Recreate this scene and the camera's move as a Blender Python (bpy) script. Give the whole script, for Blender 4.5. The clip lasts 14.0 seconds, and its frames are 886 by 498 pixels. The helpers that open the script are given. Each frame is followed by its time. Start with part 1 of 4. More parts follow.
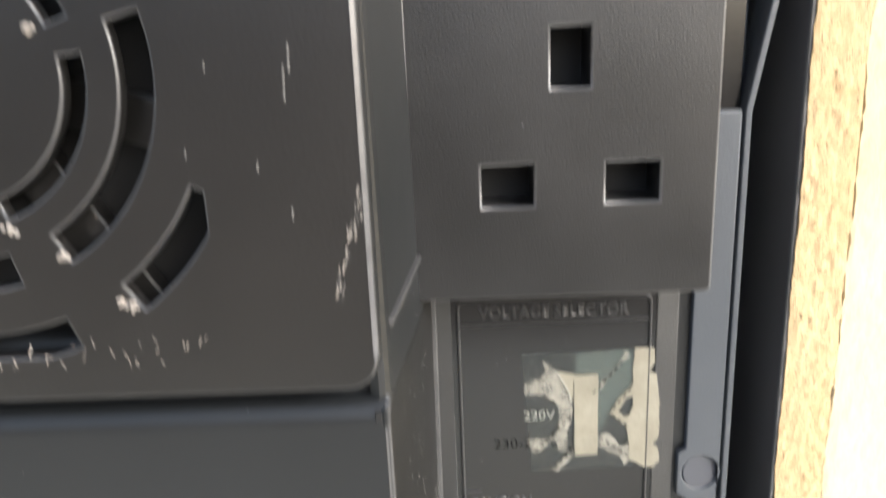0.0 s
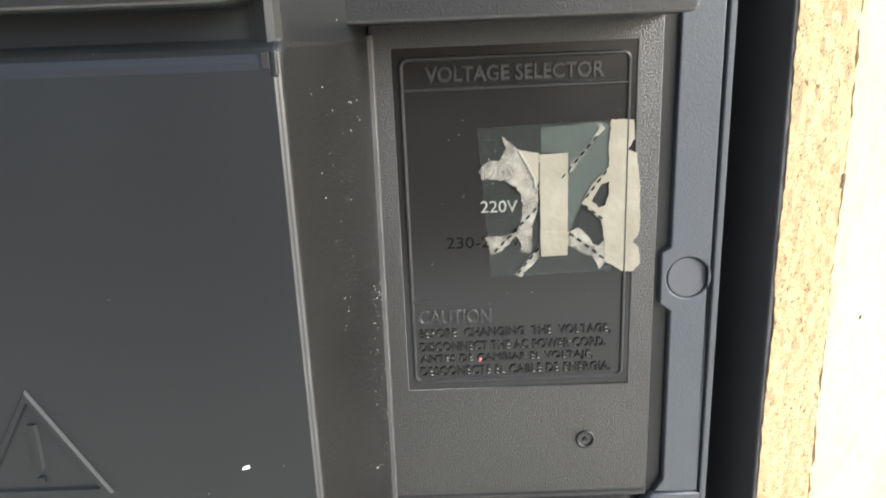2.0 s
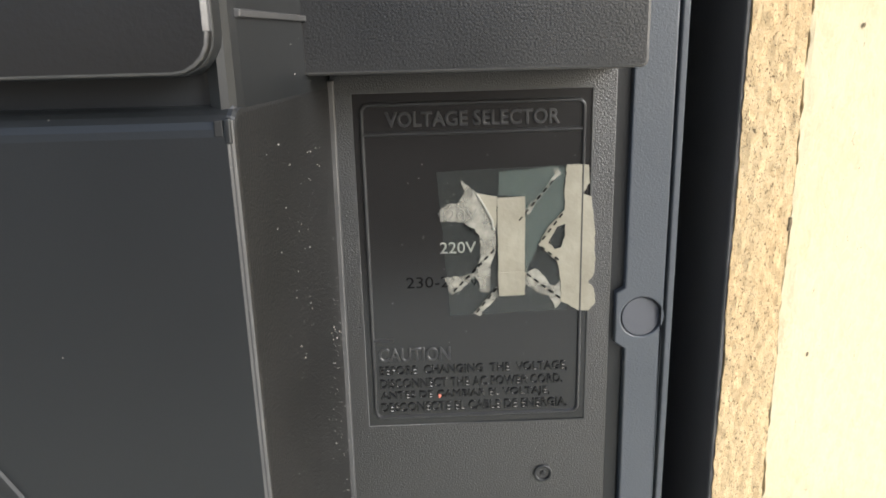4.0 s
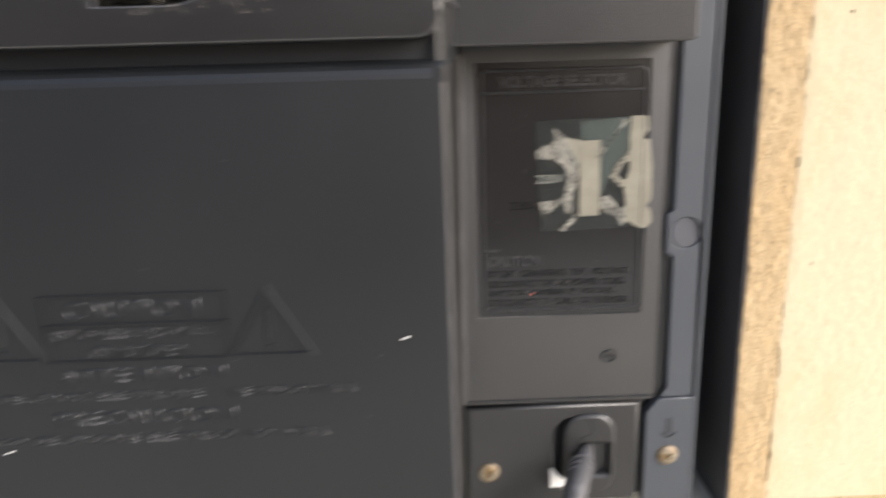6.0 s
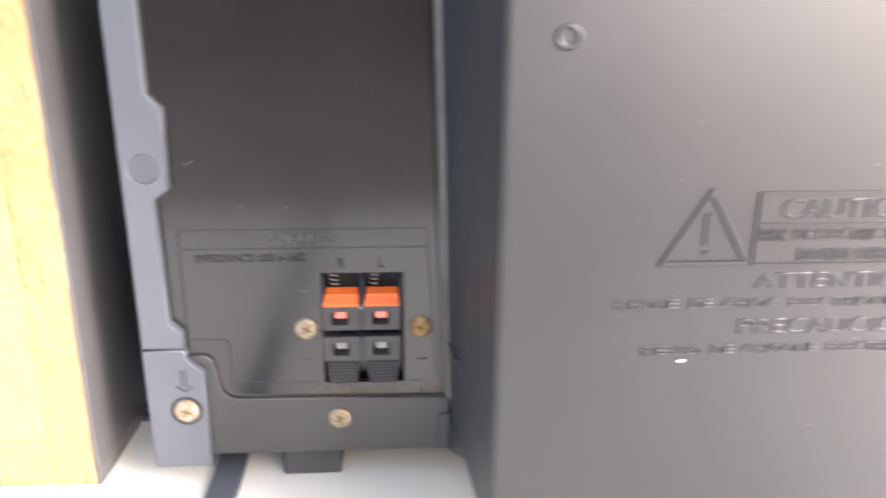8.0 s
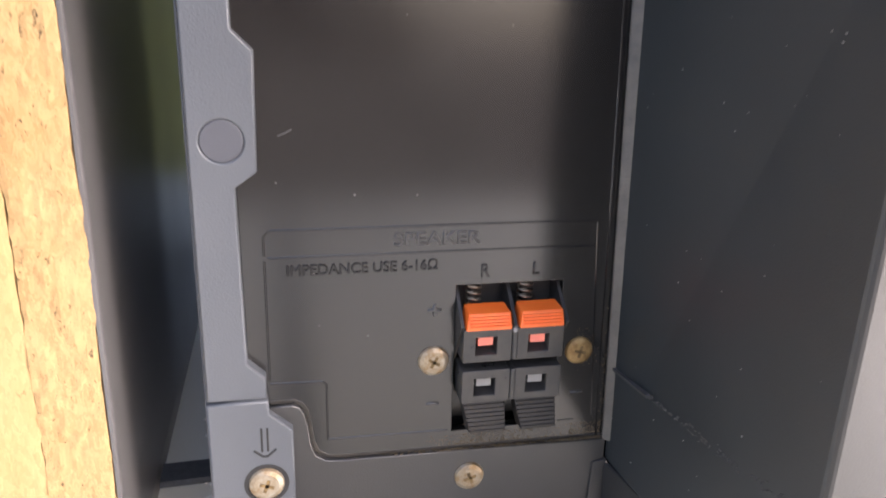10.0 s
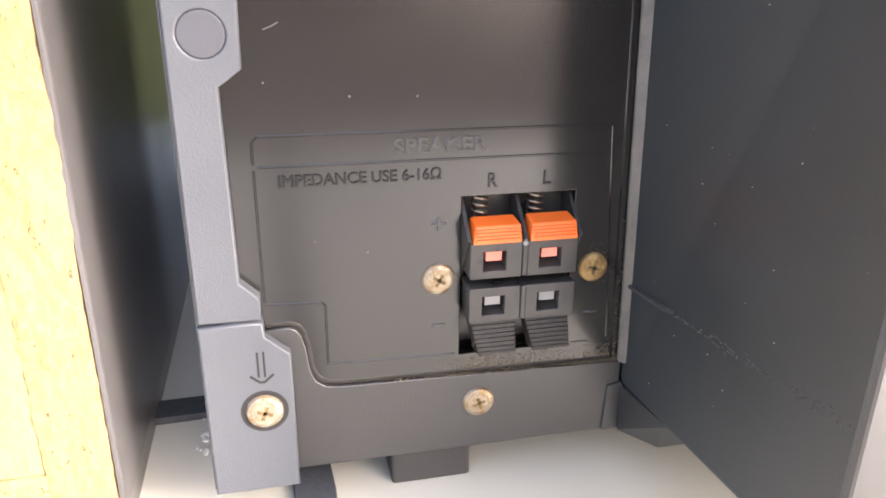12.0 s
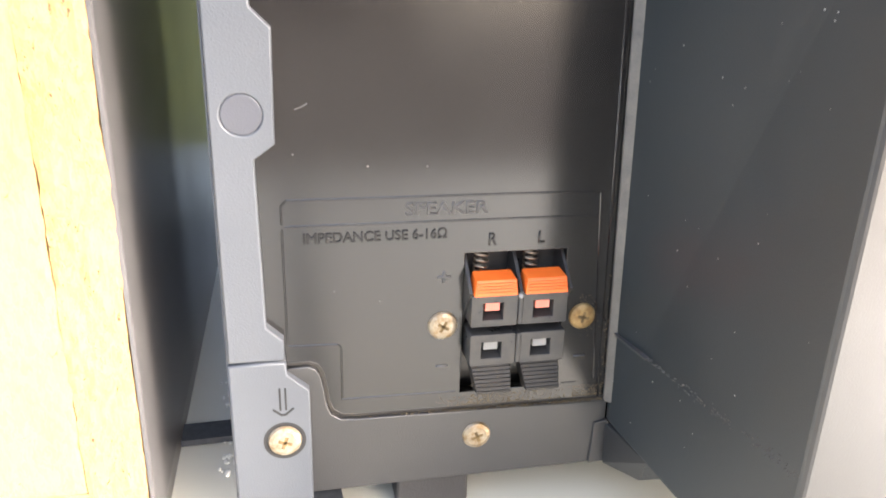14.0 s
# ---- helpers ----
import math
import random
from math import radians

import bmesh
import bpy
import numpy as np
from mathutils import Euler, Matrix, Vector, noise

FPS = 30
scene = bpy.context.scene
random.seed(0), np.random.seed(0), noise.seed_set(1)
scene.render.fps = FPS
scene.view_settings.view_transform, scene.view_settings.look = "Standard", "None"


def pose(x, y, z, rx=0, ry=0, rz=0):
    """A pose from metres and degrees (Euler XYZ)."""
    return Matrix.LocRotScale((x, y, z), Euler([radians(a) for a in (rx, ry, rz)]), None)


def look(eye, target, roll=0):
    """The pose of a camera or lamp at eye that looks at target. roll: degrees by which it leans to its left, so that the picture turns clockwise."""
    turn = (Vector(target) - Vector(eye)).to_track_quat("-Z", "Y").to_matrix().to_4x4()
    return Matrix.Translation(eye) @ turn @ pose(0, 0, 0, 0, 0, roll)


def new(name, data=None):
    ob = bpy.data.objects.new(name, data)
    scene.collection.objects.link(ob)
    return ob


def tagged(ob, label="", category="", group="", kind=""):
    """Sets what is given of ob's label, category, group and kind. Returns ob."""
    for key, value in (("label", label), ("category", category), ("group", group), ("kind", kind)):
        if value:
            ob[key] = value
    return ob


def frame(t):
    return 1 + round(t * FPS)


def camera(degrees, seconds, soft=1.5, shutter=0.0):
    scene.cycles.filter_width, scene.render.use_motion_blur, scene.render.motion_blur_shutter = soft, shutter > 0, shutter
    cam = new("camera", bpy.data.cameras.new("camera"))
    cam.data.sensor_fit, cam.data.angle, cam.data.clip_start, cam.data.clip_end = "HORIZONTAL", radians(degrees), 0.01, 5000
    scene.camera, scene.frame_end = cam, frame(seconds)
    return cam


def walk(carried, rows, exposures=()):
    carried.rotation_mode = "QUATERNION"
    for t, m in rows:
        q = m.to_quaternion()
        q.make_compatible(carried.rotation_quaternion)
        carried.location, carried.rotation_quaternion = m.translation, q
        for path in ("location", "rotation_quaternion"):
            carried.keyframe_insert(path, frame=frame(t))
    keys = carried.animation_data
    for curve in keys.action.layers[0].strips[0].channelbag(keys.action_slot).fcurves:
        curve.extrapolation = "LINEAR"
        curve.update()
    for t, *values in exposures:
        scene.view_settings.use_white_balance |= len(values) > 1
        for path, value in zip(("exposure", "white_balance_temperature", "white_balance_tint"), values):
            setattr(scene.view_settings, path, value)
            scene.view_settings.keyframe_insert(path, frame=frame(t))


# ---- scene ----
cam = camera(62.0, 14.0, soft=1.7, shutter=0.6)
PATH = [
    (0, (-0.0061, 0.0039, 0.1741), (-0.0092, 0.1968, 0.1212), -2.42),
    (0.5, (-0.0041, 0.0034, 0.1513), (-0.0050, 0.1948, 0.0934), -2.41),
    (1, (-0.0004, 0.0028, 0.1388), (-0.0024, 0.1933, 0.0782), -2.30),
    (1.5, (-0.0023, 0.0111, 0.1256), (-0.0052, 0.2027, 0.0683), -2.93),
    (2, (0.0011, 0.0156, 0.1267), (-0.0003, 0.2082, 0.0729), -2.24),
    (2.5, (0.0018, 0.0141, 0.1312), (0.0029, 0.2071, 0.0788), -1.61),
    (3, (0.0036, 0.0122, 0.1332), (0.0040, 0.2053, 0.0813), -2.04),
    (3.2, (0.0040, 0.0129, 0.1332), (0.0057, 0.2056, 0.0796), -1.97),
    (5.3, (0.0042, 0.0154, 0.1346), (0.0123, 0.2089, 0.0847), -1.35),
    (5.5, (0.0018, 0.0066, 0.1380), (0.0111, 0.1991, 0.0845), -1.53),
    (5.9, (-0.0123, -0.0274, 0.1303), (-0.0064, 0.1656, 0.0782), -1.67),
    (6.2, (-0.0380, -0.0377, 0.1282), (-0.0361, 0.1554, 0.0765), -1.52),
    (6.5, (-0.0619, -0.0329, 0.1269), (-0.0581, 0.1602, 0.0748), -1.61),
    (7, (-0.0835, -0.0249, 0.1249), (-0.0773, 0.1674, 0.0702), -1.55),
    (7.5, (-0.1048, -0.0312, 0.1174), (-0.0960, 0.1602, 0.0601), -1.09),
    (7.9, (-0.1433, -0.0231, 0.1175), (-0.1314, 0.1666, 0.0556), 0.18),
    (8.1, (-0.1591, -0.0215, 0.1135), (-0.1444, 0.1699, 0.0571), 0.47),
    (8.5, (-0.1856, -0.0113, 0.1146), (-0.1599, 0.1793, 0.0597), 0.37),
    (8.7, (-0.1989, -0.0038, 0.1158), (-0.1657, 0.1865, 0.0637), 0.57),
    (10.8, (-0.2002, 0.0363, 0.0962), (-0.1558, 0.2199, 0.0304), 1.63),
    (11, (-0.2011, 0.0367, 0.0968), (-0.1560, 0.2201, 0.0309), 1.44),
    (11.5, (-0.2003, 0.0357, 0.0936), (-0.1554, 0.2178, 0.0242), 1.19),
    (12, (-0.1988, 0.0350, 0.0920), (-0.1566, 0.2170, 0.0206), 0.57),
    (12.5, (-0.1991, 0.0364, 0.0916), (-0.1580, 0.2196, 0.0226), 0.95),
    (13, (-0.1992, 0.0350, 0.0955), (-0.1577, 0.2181, 0.0265), 1.21),
    (13.5, (-0.1981, 0.0283, 0.0983), (-0.1608, 0.2125, 0.0298), 0.82),
    (14, (-0.2013, 0.0239, 0.1038), (-0.1605, 0.2074, 0.0356), 1.63),
]
EXPOSURES = [(0, 1.48, 6090, 10), (0.5, 1.58, 6090, 10), (1, 1.28, 6090, 10), (1.5, 1.23, 5960, 8), (2, 1.48, 5960, 8), (3.2, 1.12, 5960, 8), (5.5, 0.97, 5980, 12), (6, 0.86, 6140, 14), (6.5, 1.57, 5910, 10),
             (7, 2.23, 6060, 8), (7.5, 2.62, 6060, 13), (8, 2.73, 6160, 20), (8.7, 2.10, 5830, 17), (10.8, 2.29, 6560, 23), (11.5, 2.78, 6590, 22), (12.5, 2.90, 6570, 20), (13, 2.95, 6570, 19), (14, 3.10, 6520, 15)]
walk(cam, [(t, look(eye, target, roll)) for t, eye, target, roll in PATH], EXPOSURES)

# ---- daylight: a low sun behind thin cloud, over the camera's right shoulder ----
SUN_SIDE, SUN_HIGH = radians(55), radians(25)
to_sun = Vector((math.sin(SUN_SIDE) * math.cos(SUN_HIGH), -math.cos(SUN_SIDE) * math.cos(SUN_HIGH), math.sin(SUN_HIGH)))
world = bpy.data.worlds.new("sky")
scene.world = world
world.use_nodes = True
wn = world.node_tree.nodes
sky = wn.new("ShaderNodeTexSky")
sky.sky_type, sky.sun_disc = "NISHITA", False
sky.sun_elevation, sky.sun_rotation = SUN_HIGH, math.pi - SUN_SIDE
sky.dust_density, sky.ozone_density = 4.0, 0.6
haze = wn.new("ShaderNodeHueSaturation")
haze.inputs["Saturation"].default_value = 0.75
world.node_tree.links.new(sky.outputs[0], haze.inputs["Color"])
world.node_tree.links.new(haze.outputs[0], wn["Background"].inputs["Color"])
wn["Background"].inputs["Strength"].default_value = 0.15
sun = new("sun", bpy.data.lights.new("sun", "SUN"))
sun.data.energy, sun.data.angle, sun.data.color = 0.95, radians(20.0), (0.945, 0.98, 1.0)
sun.matrix_world = look(to_sun * 3, (0, 0, 0))


# ---- materials ----
def material(name, colour, rough=0.5, metal=0.0, second=None, scale=40.0, amount=0.5, grain=0.0, grain_scale=2500.0, rough_var=0.08,
             specks=0.0, speck_colour=(0.45, 0.43, 0.40), speck_scale=480.0, spec=0.5):
    """A procedural surface: base colour, a second tone in blotches, fine grain relief, and dust specks."""
    m = bpy.data.materials.new(name)
    m.use_nodes = True
    nt = m.node_tree
    n, link = nt.nodes, nt.links.new
    b = n["Principled BSDF"]
    b.inputs["Metallic"].default_value = metal
    b.inputs["Specular IOR Level"].default_value = spec
    where = n.new("ShaderNodeTexCoord").outputs["Object"]
    blot = n.new("ShaderNodeTexNoise")
    blot.inputs["Scale"].default_value, blot.inputs["Detail"].default_value, blot.inputs["Roughness"].default_value = scale, 5, 0.6
    link(where, blot.inputs["Vector"])
    ramp = n.new("ShaderNodeValToRGB")
    second = second or tuple(c * 1.35 for c in colour)
    ramp.color_ramp.elements[0].position, ramp.color_ramp.elements[1].position = 0.5 - 0.3 * amount, 0.62 + 0.15 * (1 - amount)
    ramp.color_ramp.elements[0].color, ramp.color_ramp.elements[1].color = (*colour, 1), (*second, 1)
    link(blot.outputs["Fac"], ramp.inputs["Fac"])
    out = ramp.outputs["Color"]
    rr = n.new("ShaderNodeMapRange")
    rr.inputs["To Min"].default_value, rr.inputs["To Max"].default_value = rough - rough_var, rough + rough_var
    link(blot.outputs["Fac"], rr.inputs["Value"])
    rough_out = rr.outputs["Result"]
    if specks:
        dots = n.new("ShaderNodeTexVoronoi")
        dots.inputs["Scale"].default_value, dots.inputs["Randomness"].default_value = speck_scale, 1.0
        link(where, dots.inputs["Vector"])
        pick = n.new("ShaderNodeSeparateColor")
        link(dots.outputs["Color"], pick.inputs[0])
        reach = n.new("ShaderNodeMapRange")
        reach.inputs["From Min"].default_value, reach.inputs["From Max"].default_value = 1.0 - 0.05 * specks, 1.0
        reach.inputs["To Max"].default_value = 0.11
        link(pick.outputs[0], reach.inputs["Value"])
        cut = n.new("ShaderNodeMath")
        cut.operation = "LESS_THAN"
        link(dots.outputs["Distance"], cut.inputs[0]), link(reach.outputs["Result"], cut.inputs[1])
        mix = n.new("ShaderNodeMix")
        mix.data_type = "RGBA"
        link(cut.outputs[0], mix.inputs["Factor"]), link(out, mix.inputs["A"])
        mix.inputs["B"].default_value = (*speck_colour, 1)
        out = mix.outputs["Result"]
    link(out, b.inputs["Base Color"]), link(rough_out, b.inputs["Roughness"])
    if grain:
        fine = n.new("ShaderNodeTexNoise")
        fine.inputs["Scale"].default_value, fine.inputs["Detail"].default_value = grain_scale, 3
        link(where, fine.inputs["Vector"])
        bump = n.new("ShaderNodeBump")
        bump.inputs["Strength"].default_value, bump.inputs["Distance"].default_value = grain, 0.0002
        link(fine.outputs["Fac"], bump.inputs["Height"]), link(bump.outputs["Normal"], b.inputs["Normal"])
    return m


def chipboard(name, light, dark, scale, pits, stains=0.5):
    """Pressed wood chips: stretched flakes in two browns, with open pits between them."""
    m = bpy.data.materials.new(name)
    m.use_nodes = True
    n, link = m.node_tree.nodes, m.node_tree.links.new
    b = n["Principled BSDF"]
    where = n.new("ShaderNodeTexCoord").outputs["Object"]
    stretch = n.new("ShaderNodeMapping")
    stretch.inputs["Scale"].default_value = (1.6, 1.6, 0.7)
    link(where, stretch.inputs["Vector"])
    bend = n.new("ShaderNodeTexNoise")
    bend.inputs["Scale"].default_value, bend.inputs["Detail"].default_value = scale * 0.5, 3
    link(stretch.outputs[0], bend.inputs["Vector"])
    push = n.new("ShaderNodeMix")
    push.data_type = "VECTOR"
    push.inputs["Factor"].default_value = 0.012
    link(stretch.outputs[0], push.inputs["A"]), link(bend.outputs["Color"], push.inputs["B"])
    flakes = n.new("ShaderNodeTexVoronoi")
    flakes.inputs["Scale"].default_value = scale
    link(push.outputs["Result"], flakes.inputs["Vector"])
    tone = n.new("ShaderNodeValToRGB")
    tone.color_ramp.elements[0].color, tone.color_ramp.elements[1].color = (*dark, 1), (*light, 1)
    tone.color_ramp.elements[0].position, tone.color_ramp.elements[1].position = 0.05, 0.75
    grey = n.new("ShaderNodeRGBToBW")
    link(flakes.outputs["Color"], grey.inputs[0]), link(grey.outputs[0], tone.inputs["Fac"])
    holes = n.new("ShaderNodeTexNoise")
    holes.inputs["Scale"].default_value, holes.inputs["Detail"].default_value = scale * 0.9, 4
    link(push.outputs["Result"], holes.inputs["Vector"])
    pit = n.new("ShaderNodeMapRange")
    pit.inputs["From Min"].default_value, pit.inputs["From Max"].default_value = 0.70 - 0.1 * pits, 0.76 - 0.1 * pits
    link(holes.outputs["Fac"], pit.inputs["Value"])
    mix = n.new("ShaderNodeMix")
    mix.data_type = "RGBA"
    link(pit.outputs["Result"], mix.inputs["Factor"]), link(tone.outputs["Color"], mix.inputs["A"])
    mix.inputs["B"].default_value = tuple(c * 0.35 for c in dark) + (1,)
    wide = n.new("ShaderNodeTexNoise")
    wide.inputs["Scale"].default_value, wide.inputs["Detail"].default_value, wide.inputs["Roughness"].default_value = 28, 5, 0.65
    link(stretch.outputs[0], wide.inputs["Vector"])
    soak = n.new("ShaderNodeMapRange")
    soak.inputs["From Min"].default_value, soak.inputs["From Max"].default_value, soak.inputs["To Max"].default_value = 0.45, 0.75, stains
    link(wide.outputs["Fac"], soak.inputs["Value"])
    stain = n.new("ShaderNodeMix")
    stain.data_type, stain.blend_type = "RGBA", "MULTIPLY"
    link(soak.outputs["Result"], stain.inputs["Factor"]), link(mix.outputs["Result"], stain.inputs["A"])
    stain.inputs["B"].default_value = (0.86, 0.66, 0.40, 1)
    link(stain.outputs["Result"], b.inputs["Base Color"])
    b.inputs["Roughness"].default_value = 0.85
    low = n.new("ShaderNodeMath")
    low.operation = "MULTIPLY_ADD"
    low.inputs[1].default_value = -1.2
    link(pit.outputs["Result"], low.inputs[0]), link(grey.outputs[0], low.inputs[2])
    bump = n.new("ShaderNodeBump")
    bump.inputs["Strength"].default_value, bump.inputs["Distance"].default_value = 0.7, 0.0005
    link(low.outputs[0], bump.inputs["Height"]), link(bump.outputs["Normal"], b.inputs["Normal"])
    return m


PANEL = material("matt black plastic", (0.018, 0.0183, 0.019), 0.38, second=(0.0265, 0.0265, 0.027), scale=30, grain=0.3, grain_scale=3600, spec=0.8, specks=0.4, speck_colour=(0.12, 0.115, 0.105))
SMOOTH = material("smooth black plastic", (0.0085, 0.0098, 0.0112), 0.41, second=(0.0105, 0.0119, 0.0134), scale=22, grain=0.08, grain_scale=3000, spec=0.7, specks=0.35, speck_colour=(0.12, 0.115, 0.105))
# SIDE: the housing's plastic made lighter and bluer, skylight put into its colour.
SIDE = material("black plastic with painted skylight", (0.016, 0.0212, 0.025), 0.46, second=(0.020, 0.0258, 0.030), scale=30, grain=0.15, grain_scale=3400, spec=0.7, specks=0.5, speck_colour=(0.12, 0.115, 0.11))
GLOSS = material("polished black plastic", (0.0078, 0.0078, 0.0080), 0.18, second=(0.0095, 0.0094, 0.0095), scale=30, grain=0.03, grain_scale=900, spec=0.85, rough_var=0.09, specks=0.35, speck_colour=(0.12, 0.115, 0.105))
# LETTER is darker than the panel: the shade of the relief painted in.
LETTER = material("moulded lettering, shade darkened", (0.005, 0.005, 0.005), 0.25, second=(0.008, 0.008, 0.008), scale=300, spec=0.45)
# HEADING is lighter than the panel: the relief's edge highlights painted in.
HEADING = material("moulded heading, highlight lightened", (0.026, 0.026, 0.027), 0.34, second=(0.034, 0.034, 0.035), scale=300, spec=0.8)
# Coarse grain of the right wall; its darker base paints in shade.
COARSE_SHADED = material("coarsely grained black plastic, shade darkened", (0.0062, 0.0064, 0.0066), 0.45, second=(0.0095, 0.0096, 0.0098), scale=45, grain=0.8, grain_scale=2600, spec=0.55, specks=0.9, speck_colour=(0.10, 0.096, 0.09))
SOCKET = material("finely grained black plastic", (0.0095, 0.0098, 0.0102), 0.33, second=(0.016, 0.016, 0.0164), scale=45, grain=0.35, grain_scale=3000, spec=0.8, specks=0.6, speck_colour=(0.16, 0.16, 0.16))
WORN = material("scuffed black plastic", (0.008, 0.0078, 0.0075), 0.32, second=(0.013, 0.012, 0.011), scale=18, grain=0.2, grain_scale=1800, spec=1.0, specks=0.8, speck_colour=(0.2, 0.17, 0.15), speck_scale=400)
GRAINED = material("grained black plastic", (0.020, 0.0204, 0.0212), 0.33, second=(0.026, 0.0262, 0.027), scale=26, grain=0.9, grain_scale=3400, spec=1.0, specks=0.7, speck_colour=(0.16, 0.16, 0.16))
STRIP = material("slate grey plastic", (0.066, 0.074, 0.086), 0.44, second=(0.076, 0.084, 0.096), scale=25, grain=0.35, grain_scale=3300, specks=0.3)
STRIP_DARK = material("worn slate grey plastic", (0.055, 0.059, 0.071), 0.46, second=(0.062, 0.066, 0.079), scale=30, grain=0.25, grain_scale=3300)
# DEEP paints in the shade of gaps, recesses and cavities.
DEEP = material("black painted for unlit recesses", (0.012, 0.012, 0.012), 0.7)
# EDGE: pale for rubbing and for sun highlights painted onto edges.
EDGE = material("rubbed plastic, painted edge glint", (0.04, 0.04, 0.042), 0.38, second=(0.062, 0.061, 0.061), scale=120, grain=0.2, spec=0.8)
WORN_EDGE = material("dusty plastic corner", (0.026, 0.026, 0.027), 0.45, second=(0.085, 0.08, 0.072), scale=210, amount=0.85, grain=0.6, grain_scale=1800, spec=0.8, specks=0.9, speck_colour=(0.3, 0.27, 0.22), speck_scale=900)
# Paler still: rubbed edges with the sun's glint painted in.
RUBBED_GLINT = material("rubbed edge with painted glint", (0.06, 0.06, 0.063), 0.35, second=(0.13, 0.13, 0.13), scale=90, grain=0.2, spec=0.8)
TERMINAL = material("glossy black plastic", (0.028, 0.028, 0.029), 0.3, second=(0.05, 0.047, 0.042), scale=260, specks=0.5, speck_colour=(0.2, 0.17, 0.13))
ORANGE = material("orange plastic", (0.92, 0.155, 0.02), 0.4, second=(0.94, 0.19, 0.03), scale=300, specks=0.1)
# LEVER: real dust blotches on a base darkened as shade.
LEVER = material("dusty black plastic, shade darkened", (0.011, 0.0108, 0.0105), 0.5, second=(0.03, 0.026, 0.021), scale=420, amount=0.8, specks=0.6, speck_colour=(0.2, 0.17, 0.13))
PINK = material("salmon plastic", (0.85, 0.24, 0.17), 0.45)
GREY = material("grey plastic", (0.22, 0.22, 0.215), 0.45)
STEEL = material("tarnished zinc", (0.38, 0.355, 0.29), 0.40, metal=0.5, second=(0.22, 0.14, 0.06), scale=520, amount=0.75, grain=0.6, grain_scale=1500)
GRIME = material("brown grime", (0.20, 0.13, 0.05), 0.8, second=(0.06, 0.04, 0.018), scale=900)
RUST = material("rusted brass", (0.48, 0.34, 0.15), 0.45, metal=0.5, second=(0.22, 0.13, 0.05), scale=500, amount=0.9, grain=0.8, grain_scale=1500)
SPRING = material("spring wire", (0.2, 0.17, 0.13), 0.35, metal=0.9)
TAPE = material("yellowed sticker", (0.22, 0.2042, 0.1584), 0.5, second=(0.2904, 0.2728, 0.2156), scale=160, grain=0.5, grain_scale=900)
TAPE_PALE = material("pale sticker glue", (0.26, 0.25, 0.215), 0.6, second=(0.36, 0.35, 0.30), scale=520, amount=0.9, grain=0.5, grain_scale=900)
tn = TAPE_PALE.node_tree
thin, sheer, patchy, cover = tn.nodes.new("ShaderNodeBsdfTransparent"), tn.nodes.new("ShaderNodeMixShader"), tn.nodes.new("ShaderNodeTexNoise"), tn.nodes.new("ShaderNodeMapRange")
patchy.inputs["Scale"].default_value, patchy.inputs["Detail"].default_value = 330, 4
cover.inputs["From Min"].default_value, cover.inputs["From Max"].default_value = 0.36, 0.66
cover.inputs["To Min"].default_value, cover.inputs["To Max"].default_value = 0.22, 0.85
tn.links.new(tn.nodes.new("ShaderNodeTexCoord").outputs["Object"], patchy.inputs["Vector"]), tn.links.new(patchy.outputs["Fac"], cover.inputs["Value"])
tn.links.new(cover.outputs["Result"], sheer.inputs[0]), tn.links.new(thin.outputs[0], sheer.inputs[1]), tn.links.new(tn.nodes["Principled BSDF"].outputs[0], sheer.inputs[2])
tn.links.new(sheer.outputs[0], tn.nodes["Material Output"].inputs["Surface"])
INK = material("dark print", (0.003, 0.003, 0.003), 0.7, spec=0.08)
PALE_INK = material("pale print", (0.26, 0.26, 0.23), 0.6)
FAINT_INK = material("faded print", (0.17, 0.165, 0.145), 0.6)
WHITE = material("white paper", (0.8, 0.8, 0.78), 0.7)
VINYL = material("black vinyl", (0.078, 0.076, 0.077), 0.33, second=(0.1, 0.097, 0.098), scale=15, grain=0.15, grain_scale=1600)
# Left cabinet's boards: darker than the right pair, its shade put into the colour.
BOARD_SHADED = chipboard("yellow particle board, shade darkened", (0.355, 0.248, 0.112), (0.308, 0.209, 0.09), 600, 0.0)
CHIP_SHADED = chipboard("yellow raw chipboard, shade darkened", (0.355, 0.240, 0.108), (0.28, 0.182, 0.077), 700, 0.55)
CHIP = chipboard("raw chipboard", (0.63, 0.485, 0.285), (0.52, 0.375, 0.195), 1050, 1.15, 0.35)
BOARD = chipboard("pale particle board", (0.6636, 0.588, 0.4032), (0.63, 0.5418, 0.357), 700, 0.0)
TABLE = material("white laminate", (0.57, 0.555, 0.465), 0.22, second=(0.61, 0.595, 0.505), scale=9, grain=0.05, specks=0.15, speck_colour=(0.2, 0.18, 0.15))
GOUGE = material("brown gouge mark", (0.20, 0.15, 0.09), 0.9, second=(0.10, 0.075, 0.045), scale=900, grain=0.8)
RUBBER = material("black rubber", (0.022, 0.022, 0.023), 0.6, grain=0.4)
CORD = material("grey black cable", (0.075, 0.076, 0.08), 0.45, second=(0.10, 0.10, 0.105), scale=200, specks=0.4)
STRAP = material("dark blue woven strap", (0.036, 0.042, 0.05), 0.85, second=(0.055, 0.062, 0.072), scale=600, grain=1.0, grain_scale=900)
DUST = material("caked brown dust", (0.15, 0.112, 0.06), 0.95, second=(0.07, 0.053, 0.034), scale=500, amount=0.9, grain=0.8)
CHIPPED = material("white stressed plastic", (0.24, 0.23, 0.215), 0.7, second=(0.30, 0.265, 0.23), scale=700, amount=0.9, grain=1.0)
